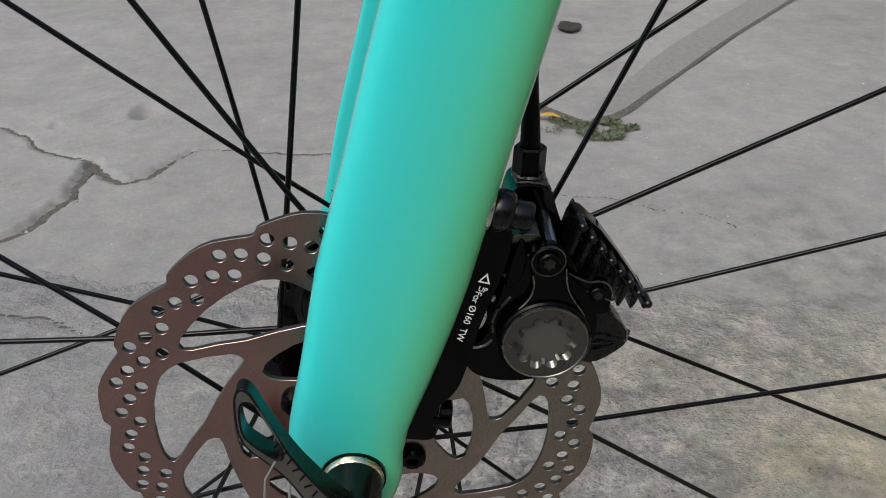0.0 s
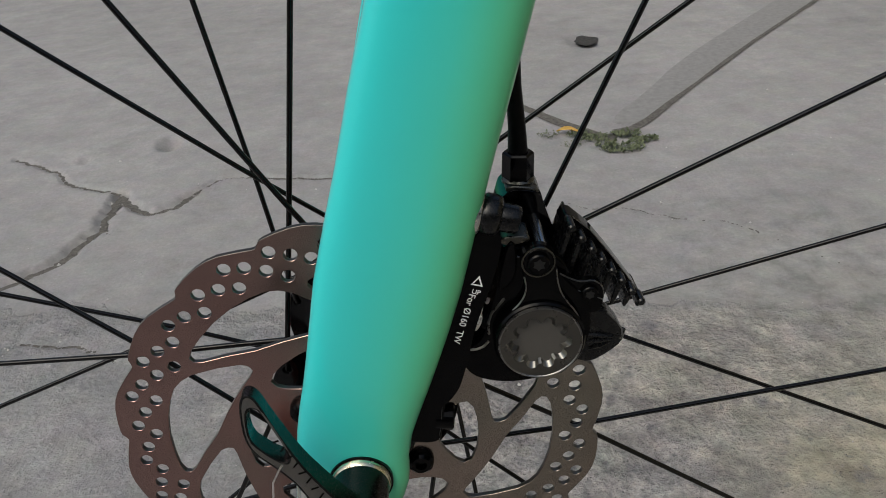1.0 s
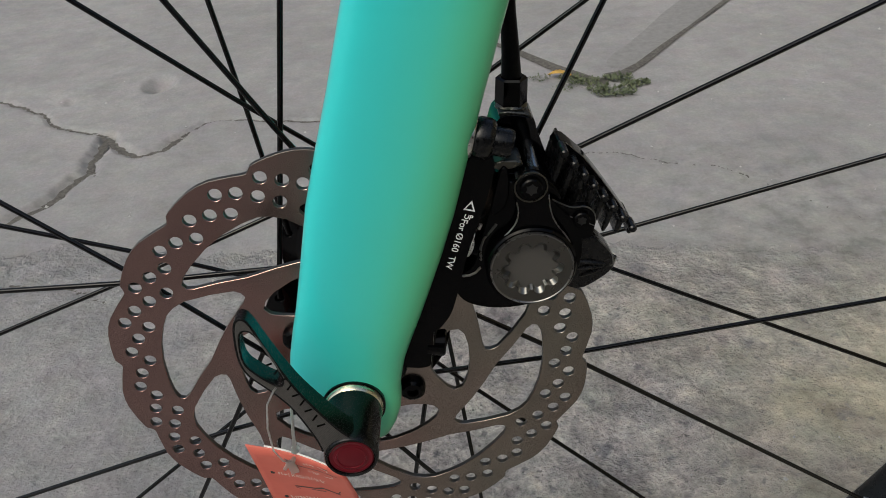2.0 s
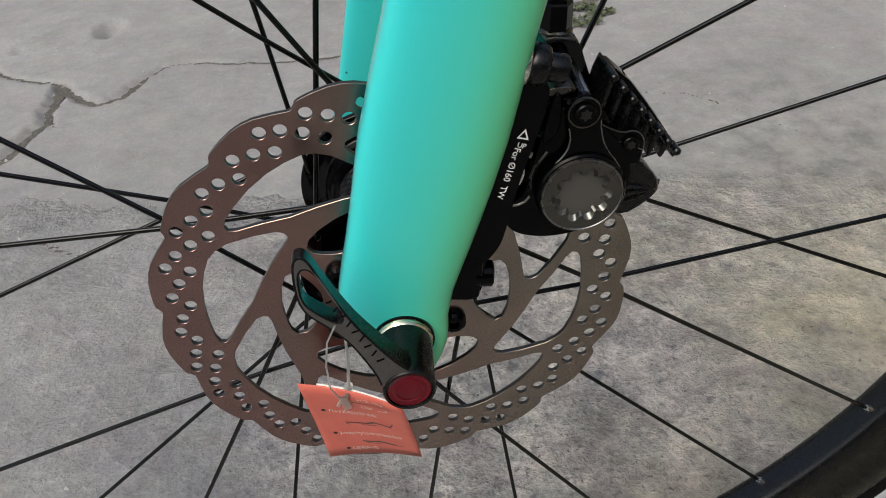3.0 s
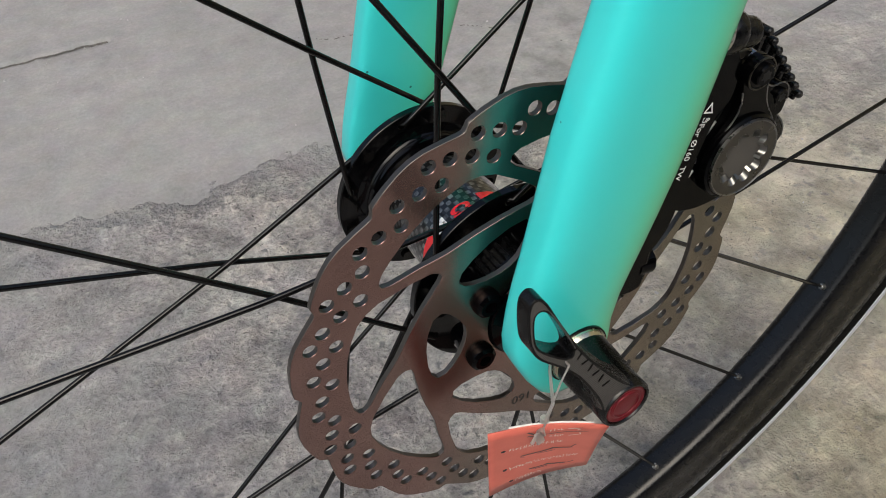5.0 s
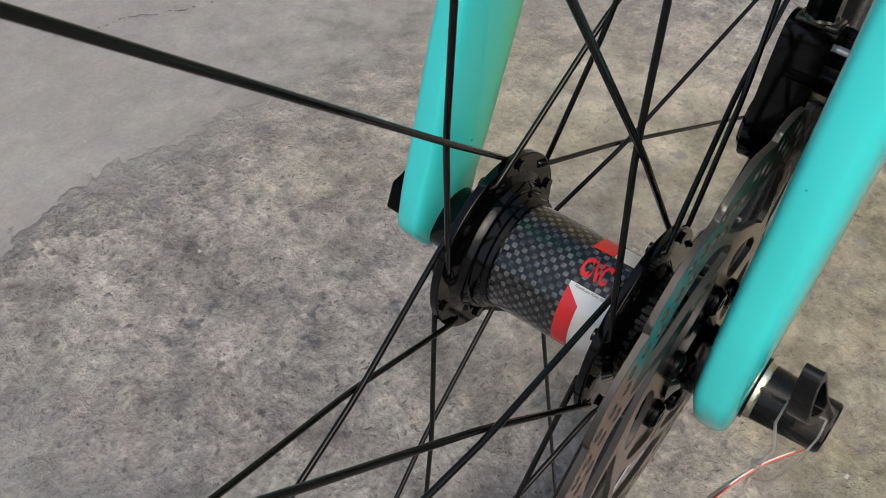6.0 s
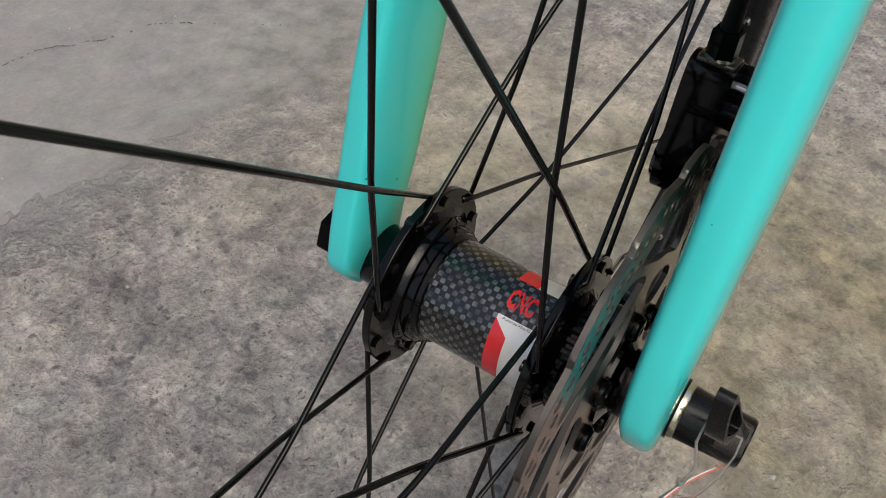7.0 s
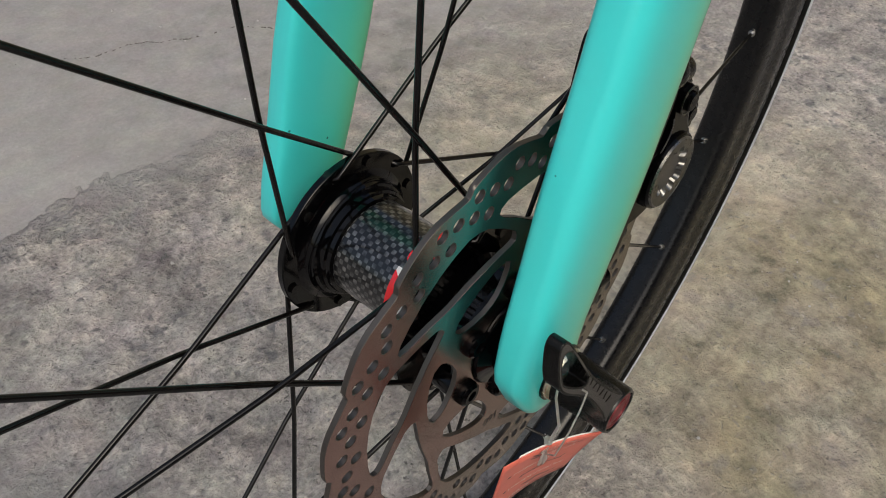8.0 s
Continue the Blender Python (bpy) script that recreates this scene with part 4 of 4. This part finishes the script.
    part("arm_boss", cyl((47.2, 76.6, 13), (0, 0, 1), 4.7, 3.6, 32, 0.97), GLOSS, cal)
    rim = turned([(16.3, 4.7), (16.65, 4.65), (16.65, 4.25), (16.3, 4.2)], 36, True)
    bmesh.ops.translate(rim, verts=rim.verts, vec=(47.2, 76.6, 0))
    part("edge", rim, DARKSTEEL, cal)

    def torx(x, y, z, r):
        s = part("screw", cyl((x, y, z), (0, 0, 1), r, 1.8, 24, 0.95), GLOSS, cal, "black torx screw")
        part("socket", prism([[(x + r * (0.58 if k % 2 else 0.40) * math.cos(k * math.pi / 6), y + r * (0.58 if k % 2 else 0.40) * math.sin(k * math.pi / 6)) for k in range(12)]], z + 1.78, z + 1.85), SOCKET, s)

    torx(47.2, 76.6, 16.2, 3.2)
    ring = turned([(13.5, 13.2), (15.8, 13.2), (16.4, 12.7), (16.4, 12.2), (15.2, 12.0)], 64)
    bmesh.ops.translate(ring, verts=ring.verts, vec=(CX, CY, 0))
    part("cap_ring", ring, GLOSS, cal)

    def scallop(grow, seg=240):
        """Ten round bites round a central hole."""
        out = []
        for k in range(seg):
            t = 2 * math.pi * k / seg
            d = (t * 10 / (2 * math.pi) + 0.35) % 1.0 - 0.5
            side = abs(d) * 2 * math.pi * 8.0 / 10
            q = 7.25 + (math.sqrt(max(0.0, 1.85 ** 2 - side ** 2)) if side < 1.85 else 0.0)
            out.append((CX + q * grow * math.cos(t), CY + q * grow * math.sin(t)))
        return out

    capm = grain(shader("cap_alloy", (0.115, 0.11, 0.10), 0.3, metal=1.0), 250, 0.05, 3, 0.0001, rough=(0.24, 0.38))
    cap = part("piston_cap", prism([circle(CX, CY, 12.0, 72), scallop(1.0)], 13.8, 17.0), capm, cal, "grey alloy cap with scalloped socket", bevel=0.2)
    rim = turned([(16.4, 12.25), (17.15, 12.1), (17.2, 11.8), (17.0, 11.6)], 72)
    bmesh.ops.delete(rim, geom=[f for f in rim.faces if len(f.verts) > 8], context="FACES")
    bmesh.ops.translate(rim, verts=rim.verts, vec=(CX, CY, 0))
    part("cap_rim", rim, EDGE, cap, "bright rim of the cap")
    walls = bmesh.new()
    hi = [walls.verts.new((x, y, 16.9)) for x, y in scallop(0.995)]
    lo = [walls.verts.new((x, y, 15.2)) for x, y in scallop(0.86)]
    n = len(hi)
    for k in range(n):
        walls.faces.new((hi[k], hi[(k + 1) % n], lo[(k + 1) % n], lo[k]))
    # the wall's lit look is put into an alloy brighter than the cap
    part("socket_wall", walls, grain(shader("scallop_alloy", (0.20, 0.195, 0.18), 0.28, metal=1.0), 300, 0.05, 3, 0.0001), cap, "scalloped socket wall in a brighter alloy for its lit look")
    part("cap_floor", prism([circle(CX, CY, 11.4, 48)], 12.9, 15.3), grain(shader("cap_floor_grey", (0.10, 0.094, 0.085), 0.4, metal=0.4), 300, 0.1, 3, 0.0001), cap)
    # added silver sliver that stands in for a pale spot in the body
    clip = prism([smoothed([(31.4, 58.6), (32.8, 59.2), (34.0, 56.6), (33.6, 53.0), (32.2, 50.8), (31.6, 52.4), (31.0, 55.4)], 2)], 12.4, 12.9)
    part("pale_sliver", clip, SILVER, cal, "added bright sliver that stands in for a pale spot", bevel=0.15)
    # second bracket, to the pad screw at the fins
    br = [(53.2, 71.0), (57.2, 69.0), (61.0, 67.6), (64.6, 68.6), (67.8, 66.4), (68.4, 61.5), (67.6, 57), (60, 58.5), (55, 65)]
    br = smoothed(br, 2)
    part("fin_bracket", prism([br], 8.6, 11.6), GLOSS, cal, "", bevel=0.5)
    part("edge", rod([(*p, 11.45) for p in br if p[1] > 61.5 and (p[0] > 60 or p[1] > 67)], 0.26, 6), EDGE, cal, "thin bright line laid along an edge as its highlight")
    torx(63.9, 64.4, 11.2, 2.6)
    tail = [(63, 38.5), (64, 55.5), (68.4, 56), (71.2, 55.4), (75.2, 51.6), (77.4, 48), (77.4, 45), (74.0, 41.0), (68.6, 37)]
    part("bleed_arm", prism([smoothed(tail, 1)], 1.0, 8.0), SATIN, cal, "", bevel=1.4, seg=3)
    for q in (0.0, 0.45, 0.9):
        part("ridge", rod([(65.6 + 2 * q, 47.5 - 6 * q, 7.9), (70 + q, 47.4 - 4 * q, 8.2), (74.6 - q, 46.8 - 2.0 * q, 8.0)], [0.5, 0.9, 0.5], 8), SATIN, cal)
    part("bleed_nipple", cyl((75.4, 46.6, 5.0), (0.80, -0.1, 0.45), 2.2, 3.0, 6), DARKSTEEL, cal)
    # fins
    backing = prism([[(55.0, 81.4), (56.4, 83.8), (58.4, 83.4), (64.2, 79.0), (70, 72.8), (76.2, 65.6), (82.6, 57.8), (81.0, 56.8), (74.4, 64.4), (68.2, 71.4), (62.4, 77.2), (57.2, 81.0)]], -6.0, 1.6)
    fins = part("fin_plate", backing, GLOSS, cal, "", bevel=0.5)
    for k in range(8):
        t = k / 7
        x, y = 57.2 + 24.2 * t, 82.6 - 24.2 * t
        L = 14.6 - 12.1 * t ** 2.2
        bar = prism([smoothed([(x - 0.7, y + 1.2), (x + 1.0, y + 0.4), (x + 0.5 - 0.16 * L, y - L), (x - 1.1 - 0.16 * L, y - L + 0.3)], 1)], -8.5, 6.6 - 1.0 * t)
        fin = part("fin", bar, SATIN, fins, "", bevel=0.5, seg=3)
        part("fin_tip", rod([(x, y - 0.1, 1.5), (x, y - 0.1, 7.6 - 1.0 * t), (x, y - 0.1, 8.1 - 1.0 * t)], [1.3, 1.25, 0.8], 14), SATIN, fin)
    part("edge", rod([(56.4, 83.7, 1.6), (58.4, 83.3, 1.6), (64.2, 79.0, 1.6), (70, 72.8, 1.6), (76.2, 65.6, 1.6), (82.4, 57.9, 1.6)], 0.2, 6), EDGE, fins, "thin bright line laid along an edge as its highlight")
    part("edge", rod([(77.3, 46.4, 8.0), (76.6, 49.6, 8.0), (74.6, 52.2, 8.0), (71.2, 55.2, 8.0)], 0.25, 6), EDGE, cal, "thin bright line laid along an edge as its highlight")
    part("edge", rod([(23.8, 26.0, 16.2), (23.75, 20, 16.2), (23.6, 14.4, 16.2)], 0.22, 6), EDGE, cal, "thin bright line laid along an edge as its highlight")
    part("edge", rod([(38.2, 76.6, 12.5), (41, 76.2, 12.5), (44, 75.4, 12.5)], 0.3, 6), EDGE, cal, "thin bright line laid along an edge as its highlight")
    # pin, hose joint and mounting bolts
    part("pad_pin", rod([(48.6, 80.0, -6), (48.6, 78.8, 13.6)], 1.6, 16), grain(shader("pin_steel", (0.36, 0.36, 0.37), 0.25, metal=1.0), 300, 0.05, 3, 0.0001), cal, "silver pad pin")
    def headed(c, axis, profile, seg=40):
        bm = turned(profile, seg)
        bmesh.ops.transform(bm, matrix=Matrix.Translation(c) @ Vector((0, 0, 1)).rotation_difference(Vector(axis)).to_matrix().to_4x4(), verts=bm.verts)
        return bm

    axis = (0.97, -0.10, 0.15)
    part("bolt_seat", headed((29.6, 89.6, 12.8), axis, [(0, 5.9), (0.9, 5.9), (1.3, 5.6), (1.4, 5.0)]), SILVER, cal, "silver washer")
    part("bolt_washer", headed((31.0, 89.5, 13.0), axis, [(0, 5.3), (0.5, 5.6), (1.6, 5.75), (3.6, 5.6), (4.6, 5.2), (5.2, 4.5), (5.4, 3.7)]), SATIN, cal, "black domed washer")
    part("mount_bolt", headed((35.6, 88.9, 13.7), axis, [(0, 3.9), (0.6, 4.0), (4.6, 3.9), (5.5, 3.5), (5.9, 2.7), (5.9, 2.0), (4.6, 1.8)]), SATIN, cal, "black mounting bolt head")
    part("mount_bolt", cyl((22.4, 19.4, 12.6), (0.99, 0.0, 0.05), 4.2, 5.6, 24), GLOSS, cal, "black mounting bolt head")
    part("hose_collar", cyl((43.6, 89, -10.2), (-0.08, 1, 0), 4.9, 1.2, 28), DARKSTEEL, cal)
    part("hose_nut", cyl((43.5, 90, -10.2), (-0.08, 1, 0), 4.7, 8.0, 6, 0.98), GLOSS, cal, "black hexagonal hose nut")
    # print on the plate
    ang = math.atan2(50.8 - 68.7, 26.3 - 30.0)
    m = Matrix.Translation((28.2, 57.6, 16.43)) @ Matrix.Rotation(ang, 4, "Z")
    lettering("print", "For \u00d8160  TW", 2.75, m, WHITE, cal, "white print For \u00d8160 TW", 0.02, 0.02)
    m2 = Matrix.Translation((30.9, 66.6, 16.43)) @ Matrix.Rotation(radians(-14), 4, "Z")
    lettering("print", "UP", 2.1, m2, WHITE, cal, "white print UP", 0.02, 0.02)
    tri_o = [(29.2, 69.0), (32.6, 68.4), (31.5, 71.9)]
    tri_i = [(29.9, 69.35), (32.0, 68.95), (31.3, 71.0)]
    part("arrow_mark", prism([tri_o, tri_i], 16.41, 16.46), WHITE, cal, "white triangle mark", smooth=False)
    return cal


build_caliper()

hose = thing("brake_hose", "black brake hose running from the caliper up into the fork", "brake hose")
part("hose", rod([(42.8, 97.6, -10.2), (41.6, 106, -10.0), (39.6, 117, -9.4), (37.6, 130, -8), (37.2, 148, -4), (39.5, 166, 2), (43, 182, 7), (45, 195, 10)], [2.9, 2.5, 2.2, 2.2, 2.2, 2.2, 2.2, 2.2], 16), RUBBER, hose)


# ---- axle lever ----
def build_lever():
    lev = thing("axle_lever", "black textured quick release axle lever with red end button", "axle lever")
    part("barrel", turned([(22.2, 7.6), (23.4, 8.8), (30, 8.4), (38, 8.0), (42.0, 8.0), (42.8, 7.5), (42.8, 6.9), (42.0, 6.6)], 56), PLASTIC, lev)
    part("button", turned([(38, 6.5), (42.3, 6.5), (42.5, 6.1), (42.2, 5.2), (42.4, 4.8), (42.4, 0.4)], 48), RED, lev, "dark red anodised button")
    part("button_ring", turned([(42.3, 4.5), (42.62, 4.4), (42.62, 4.05), (42.3, 3.95)], 48, True), RED, lev, "raised ring on the red button")
    # the arm: a tapering bar that swings from the barrel to a looped tip
    outline = smoothed([(6.6, 4.4), (1.8, 7.4), (-2.1, 9.2), (-9.1, 15.8), (-16.4, 23.7), (-23.9, 35.2), (-28, 42.6), (-30.7, 43.6), (-32.6, 41.4), (-32.4, 35.4), (-31.4, 29.1), (-28.9, 25.0), (-24.2, 22.0), (-20.7, 19.4), (-17, 16.2), (-12.1, 9.4), (-8.9, 4.0), (-7.6, -1.5), (-4, -6.5), (3, -7.2), (7.6, -2)], 2)
    hole = smoothed([(-30.6, 39.2), (-27.4, 39.4), (-23.2, 33.0), (-19.9, 27.2), (-19.0, 23.2), (-22.2, 23.8), (-26.4, 26.4), (-29.6, 29.0), (-30.6, 34.0)], 2)
    bm = prism([outline, hole], 0, 8.4)
    for v in bm.verts:
        r = math.hypot(v.co.x, v.co.y)
        v.co.z = 42.6 - 9.2 * max(0.0, r - 6) / 48 - (2.4 if r < 8.4 else 0) - (8.4 - v.co.z) * (1.0 - 0.45 * r / 50)
    part("arm", bm, PLASTIC, lev, "", bevel=1.3, seg=4)
    # grey textured face laid over the arm
    def inset(loop, d):
        s = sum(loop[i][0] * loop[(i + 1) % len(loop)][1] - loop[(i + 1) % len(loop)][0] * loop[i][1] for i in range(len(loop)))
        sg = 1 if s > 0 else -1
        out = []
        for i in range(len(loop)):
            (ax, ay), (bx, by) = loop[i - 1], loop[(i + 1) % len(loop)]
            l = math.hypot(bx - ax, by - ay) or 1
            out.append((loop[i][0] - sg * d * (by - ay) / l, loop[i][1] + sg * d * (bx - ax) / l))
        return out

    bm = prism([inset(outline, 0.7), inset(hole, -0.6)], -0.3, 0.12)
    for v in bm.verts:
        r = math.hypot(v.co.x, v.co.y)
        v.co.z = 42.6 - 9.2 * max(0.0, r - 6) / 48 + v.co.z
    bmesh.ops.delete(bm, geom=[v for v in bm.verts if math.hypot(v.co.x, v.co.y) < 7.2], context="VERTS")
    part("grip_face", bm, GRIP, lev, "grey finely textured face")
    # worn maker's mark: plain raised bars
    d = Vector((-23.5 + 8.0, 31 - 12.0, 0)).normalized()
    for k in range(9):
        t = k / 8
        c = Vector((-8.6, 11.6, 0)).lerp(Vector((-22.8, 30.0, 0)), t)
        z = 42.6 - 9.2 * (c.length - 6) / 48 + 0.14
        tilt = 0.35 if k % 2 else -0.25
        mk = Matrix.Rotation(math.atan2(d.y, d.x) + tilt, 3, "Z")
        part("mark_bar", box((c.x, c.y, z), (0.5, 2.5 - 0.8 * t, 0.25), mk), GLOSS, lev)
    return lev


build_lever()

nut = thing("axle_nut", "black hexagonal axle nut on the outside of the fork blade", "nut")
hexa = [polar(9.6, radians(15 + 60 * k)) for k in range(6)]
part("hex_body", prism([hexa], -111.6, -99.0), GLOSS, nut, "", bevel=0.8)
part("washer", turned([(-101.6, 10.8), (-99.0, 10.8)], 40), BLACK, nut)


# ---- hang tag ----
def build_tag():
    tag = thing("hang_tag", "orange-red printed cardboard tag hanging from the lever on a nylon string", "hang tag")
    top_l, top_r, low_l, low_r = Vector((-33.2, -11.0, 26.8)), Vector((-2.3, -9.4, 41.3)), Vector((-24.1, -53.7, 21.3)), Vector((7.2, -47.0, 28.5))
    nx, ny = 16, 8
    bm = bmesh.new()

    def spot(u, v):
        p = top_l.lerp(top_r, u).lerp(low_l.lerp(low_r, u), v)
        n = (top_r - top_l).cross(low_l - top_l).normalized()
        return p + n * (1.6 * math.sin(math.pi * u) + 0.9 * math.sin(2.2 * v + u)), n

    grid = [[bm.verts.new(spot(i / nx, j / ny)[0]) for j in range(ny + 1)] for i in range(nx + 1)]
    for i in range(nx):
        for j in range(ny):
            bm.faces.new((grid[i][j], grid[i + 1][j], grid[i + 1][j + 1], grid[i][j + 1]))
    card = part("card", bm, CARD, tag)
    sol = card.modifiers.new("thickness", "SOLIDIFY")
    sol.thickness, sol.offset = 0.0004, 0
    flip = -1 if (top_r - top_l).cross(low_l - top_l).z < 0 else 1

    def strokes(name, marks, material, label):
        """Many short printed strokes (u0, v0, u1, v1, half width) as one sheet of ink."""
        bm = bmesh.new()
        for u0, v0, u1, v1, w in marks:
            d = Vector((u1 - u0, (v1 - v0) * 1.3))
            d = d.normalized() if d.length else Vector((1, 0))
            nu, nv = -d.y * w, d.x * w / 1.3
            quad = [(u0 + nu, v0 + nv), (u1 + nu, v1 + nv), (u1 - nu, v1 - nv), (u0 - nu, v0 - nv)]
            vs = []
            for u, v in quad:
                p, n = spot(u, v)
                vs.append(bm.verts.new(p + n * flip * 0.27))
            bm.faces.new(vs)
        return part(name, bm, material, card, label, smooth=False)

    rng = random.Random(7)
    for v, u0, u1 in ((0.345, 0.19, 0.66), (0.675, 0.20, 0.84), (0.905, 0.27, 0.52), (0.105, 0.52, 0.64), (0.225, 0.54, 0.66)):
        marks, u = [], u0
        while u < u1:
            for _ in range(4):
                a, b = u + rng.uniform(0, 0.018), v + rng.uniform(-0.018, 0.018)
                if rng.random() < 0.5:
                    marks.append((a, b, a + rng.uniform(0.010, 0.020), b, 0.0035))
                else:
                    marks.append((a, b - 0.014, a, b + 0.014, 0.0035))
            u += 0.030
        strokes("print_bar", marks, CREAMPRINT, "pale unreadable line of print")
    for v, u in ((0.335, 0.135), (0.665, 0.155), (0.90, 0.225)):
        bm = bmesh.new()
        ring = []
        for k in range(14):
            p, n = spot(u + 0.022 * math.cos(k * math.pi / 7), v + 0.017 * math.sin(k * math.pi / 7))
            ring.append(bm.verts.new(p + n * flip * 0.28))
        bm.faces.new(ring)
        part("number_dot", bm, INK, card, "small dark dot", smooth=False)
    levers = (
        ((0.30, 0.505, 0.52, 0.50, 0.010), (0.52, 0.50, 0.60, 0.47, 0.014), (0.60, 0.47, 0.78, 0.505, 0.011), (0.46, 0.53, 0.62, 0.52, 0.006), (0.76, 0.50, 0.80, 0.44, 0.007), (0.30, 0.52, 0.34, 0.54, 0.006)),
        ((0.40, 0.80, 0.60, 0.80, 0.011), (0.56, 0.79, 0.76, 0.835, 0.014), (0.44, 0.825, 0.58, 0.83, 0.006), (0.78, 0.84, 0.84, 0.82, 0.007)),
        ((0.42, 0.17, 0.66, 0.155, 0.006), (0.66, 0.155, 0.86, 0.15, 0.005), (0.34, 0.10, 0.42, 0.17, 0.012), (0.34, 0.17, 0.44, 0.20, 0.010), (0.72, 0.09, 0.80, 0.075, 0.006)),
    )
    for marks in levers:
        strokes("drawing", marks, GREYPRINT, "dark printed drawing of a lever")
    strokes("arrow", ((0.68, 0.085, 0.78, 0.10, 0.006), (0.78, 0.10, 0.76, 0.13, 0.006), (0.70, 0.235, 0.80, 0.215, 0.006), (0.80, 0.215, 0.79, 0.18, 0.006)), CREAMPRINT, "pale printed arrow")
    # second card behind
    bm = bmesh.new()
    g2 = [[bm.verts.new(spot(0.18 + 0.7 * i / 8, -0.012 + 0.7 * j / 4)[0] - Vector((0, 0, 1)) * 0.25) for j in range(5)] for i in range(9)]
    for i in range(8):
        for j in range(4):
            bm.faces.new((g2[i][j], g2[i + 1][j], g2[i + 1][j + 1], g2[i][j + 1]))
    back = part("back_card", bm, CARDBACK, tag, "pale card behind the red one")
    sol = back.modifiers.new("thickness", "SOLIDIFY")
    sol.thickness = 0.0004
    # string: a loop through the lever's eye, and the locking fastener
    hang = spot(0.42, 0.10)[0] + Vector((0, 0, 0.8))
    eye = Vector((-21.6, 23.0, 39.6))
    part("string", rod([eye, (-23.6, 18, 40.0), (-24.0, 8, 39), (-23.0, -3, 37), (-20.5, -9, 35.5), hang], 0.28, 8), NYLON, tag, "thin clear nylon string")
    part("string", rod([eye, (-19.6, 20.0, 30.0), (-18.2, 10, 30.0), (-17.6, 0, 33), hang + Vector((1.0, 3.0, 0.2)), hang], [0.3, 0.3, 0.42, 0.5, 0.65, 0.9], 8), NYLON, tag, "clear nylon fastener")
    part("string_bead", cyl(hang + Vector((0.9, 4.5, 0.2)), (0.1, 1, -0.2), 1.3, 1.6, 14), NYLON, tag)
    part("anchor", box(hang + Vector((0, -1.6, 0.6)), (2.6, 5.6, 0.9), Matrix.Rotation(0.35, 3, "Z")), NYLON, tag, "clear nylon anchor", bevel=0.3)
    part("anchor", box(hang + Vector((-1.6, -1.0, 0.6)), (1.2, 4.4, 0.8), Matrix.Rotation(-0.4, 3, "Z")), NYLON, tag, "clear nylon anchor", bevel=0.3)
    return tag


build_tag()


# ---- print on the hub ----
def hub_patch(name, corners, material, label, r):
    """A label wrapped round the hub; corners are (degrees, z), two a row."""
    bm = bmesh.new()
    n = 12
    rows = []
    for (a0, z0, z1), (a1, y0, y1) in zip(corners, corners[1:]):
        for k in range(n + 1):
            t = k / n
            a = radians(a0 + (a1 - a0) * t)
            rows.append((bm.verts.new((*polar(r, a), z0 + (y0 - z0) * t)), bm.verts.new((*polar(r, a), z1 + (y1 - z1) * t))))
    for (a, b), (c, d) in zip(rows, rows[1:]):
        if (a.co - c.co).length > 1e-5:
            bm.faces.new((a, c, d, b))
    return part(name, bm, material, HUB, label)


def hub_text(text, size, degrees, z, material, label, r, wide=1.0, bold=0.0):
    ob = lettering("print", text, size, Matrix.Identity(4), material, HUB, label, 0.02, bold)
    for v in ob.data.vertices:
        x, y, h = v.co.x / MM, v.co.y / MM, v.co.z / MM
        a = radians(degrees) - y / r
        v.co = Vector((*polar(r + h, a), z + x * wide)) * MM
    return ob


hub_patch("label_silver", [(133, -37.2, -22.2), (232, -37.2, -22.2)], LABELSILVER, "brushed silver label", 18.42)
hub_patch("label_red", [(138, -37.3, -37.1), (152, -37.3, -31.8), (214, -37.3, -31.8)], LABELRED, "bright red label stripe", 18.5)
hub_patch("label_silver", [(64, -31.4, -22.2), (91, -31.4, -22.2)], LABELSILVER, "brushed silver label", 18.42)
hub_patch("label_red", [(64, -37.4, -31.0), (91, -38.0, -30.6)], LABELRED, "bright red label stripe", 18.5)
hub_text("CNC", 9.0, 115.0, -32.3, LABELRED, "red letters CNC", 18.45, 0.46, 0.42)
hub_text("Aluminum Alloy 60", 1.35, 135.4, -30.6, GREYPRINT, "small dark print Aluminum Alloy", 18.5, 0.92)
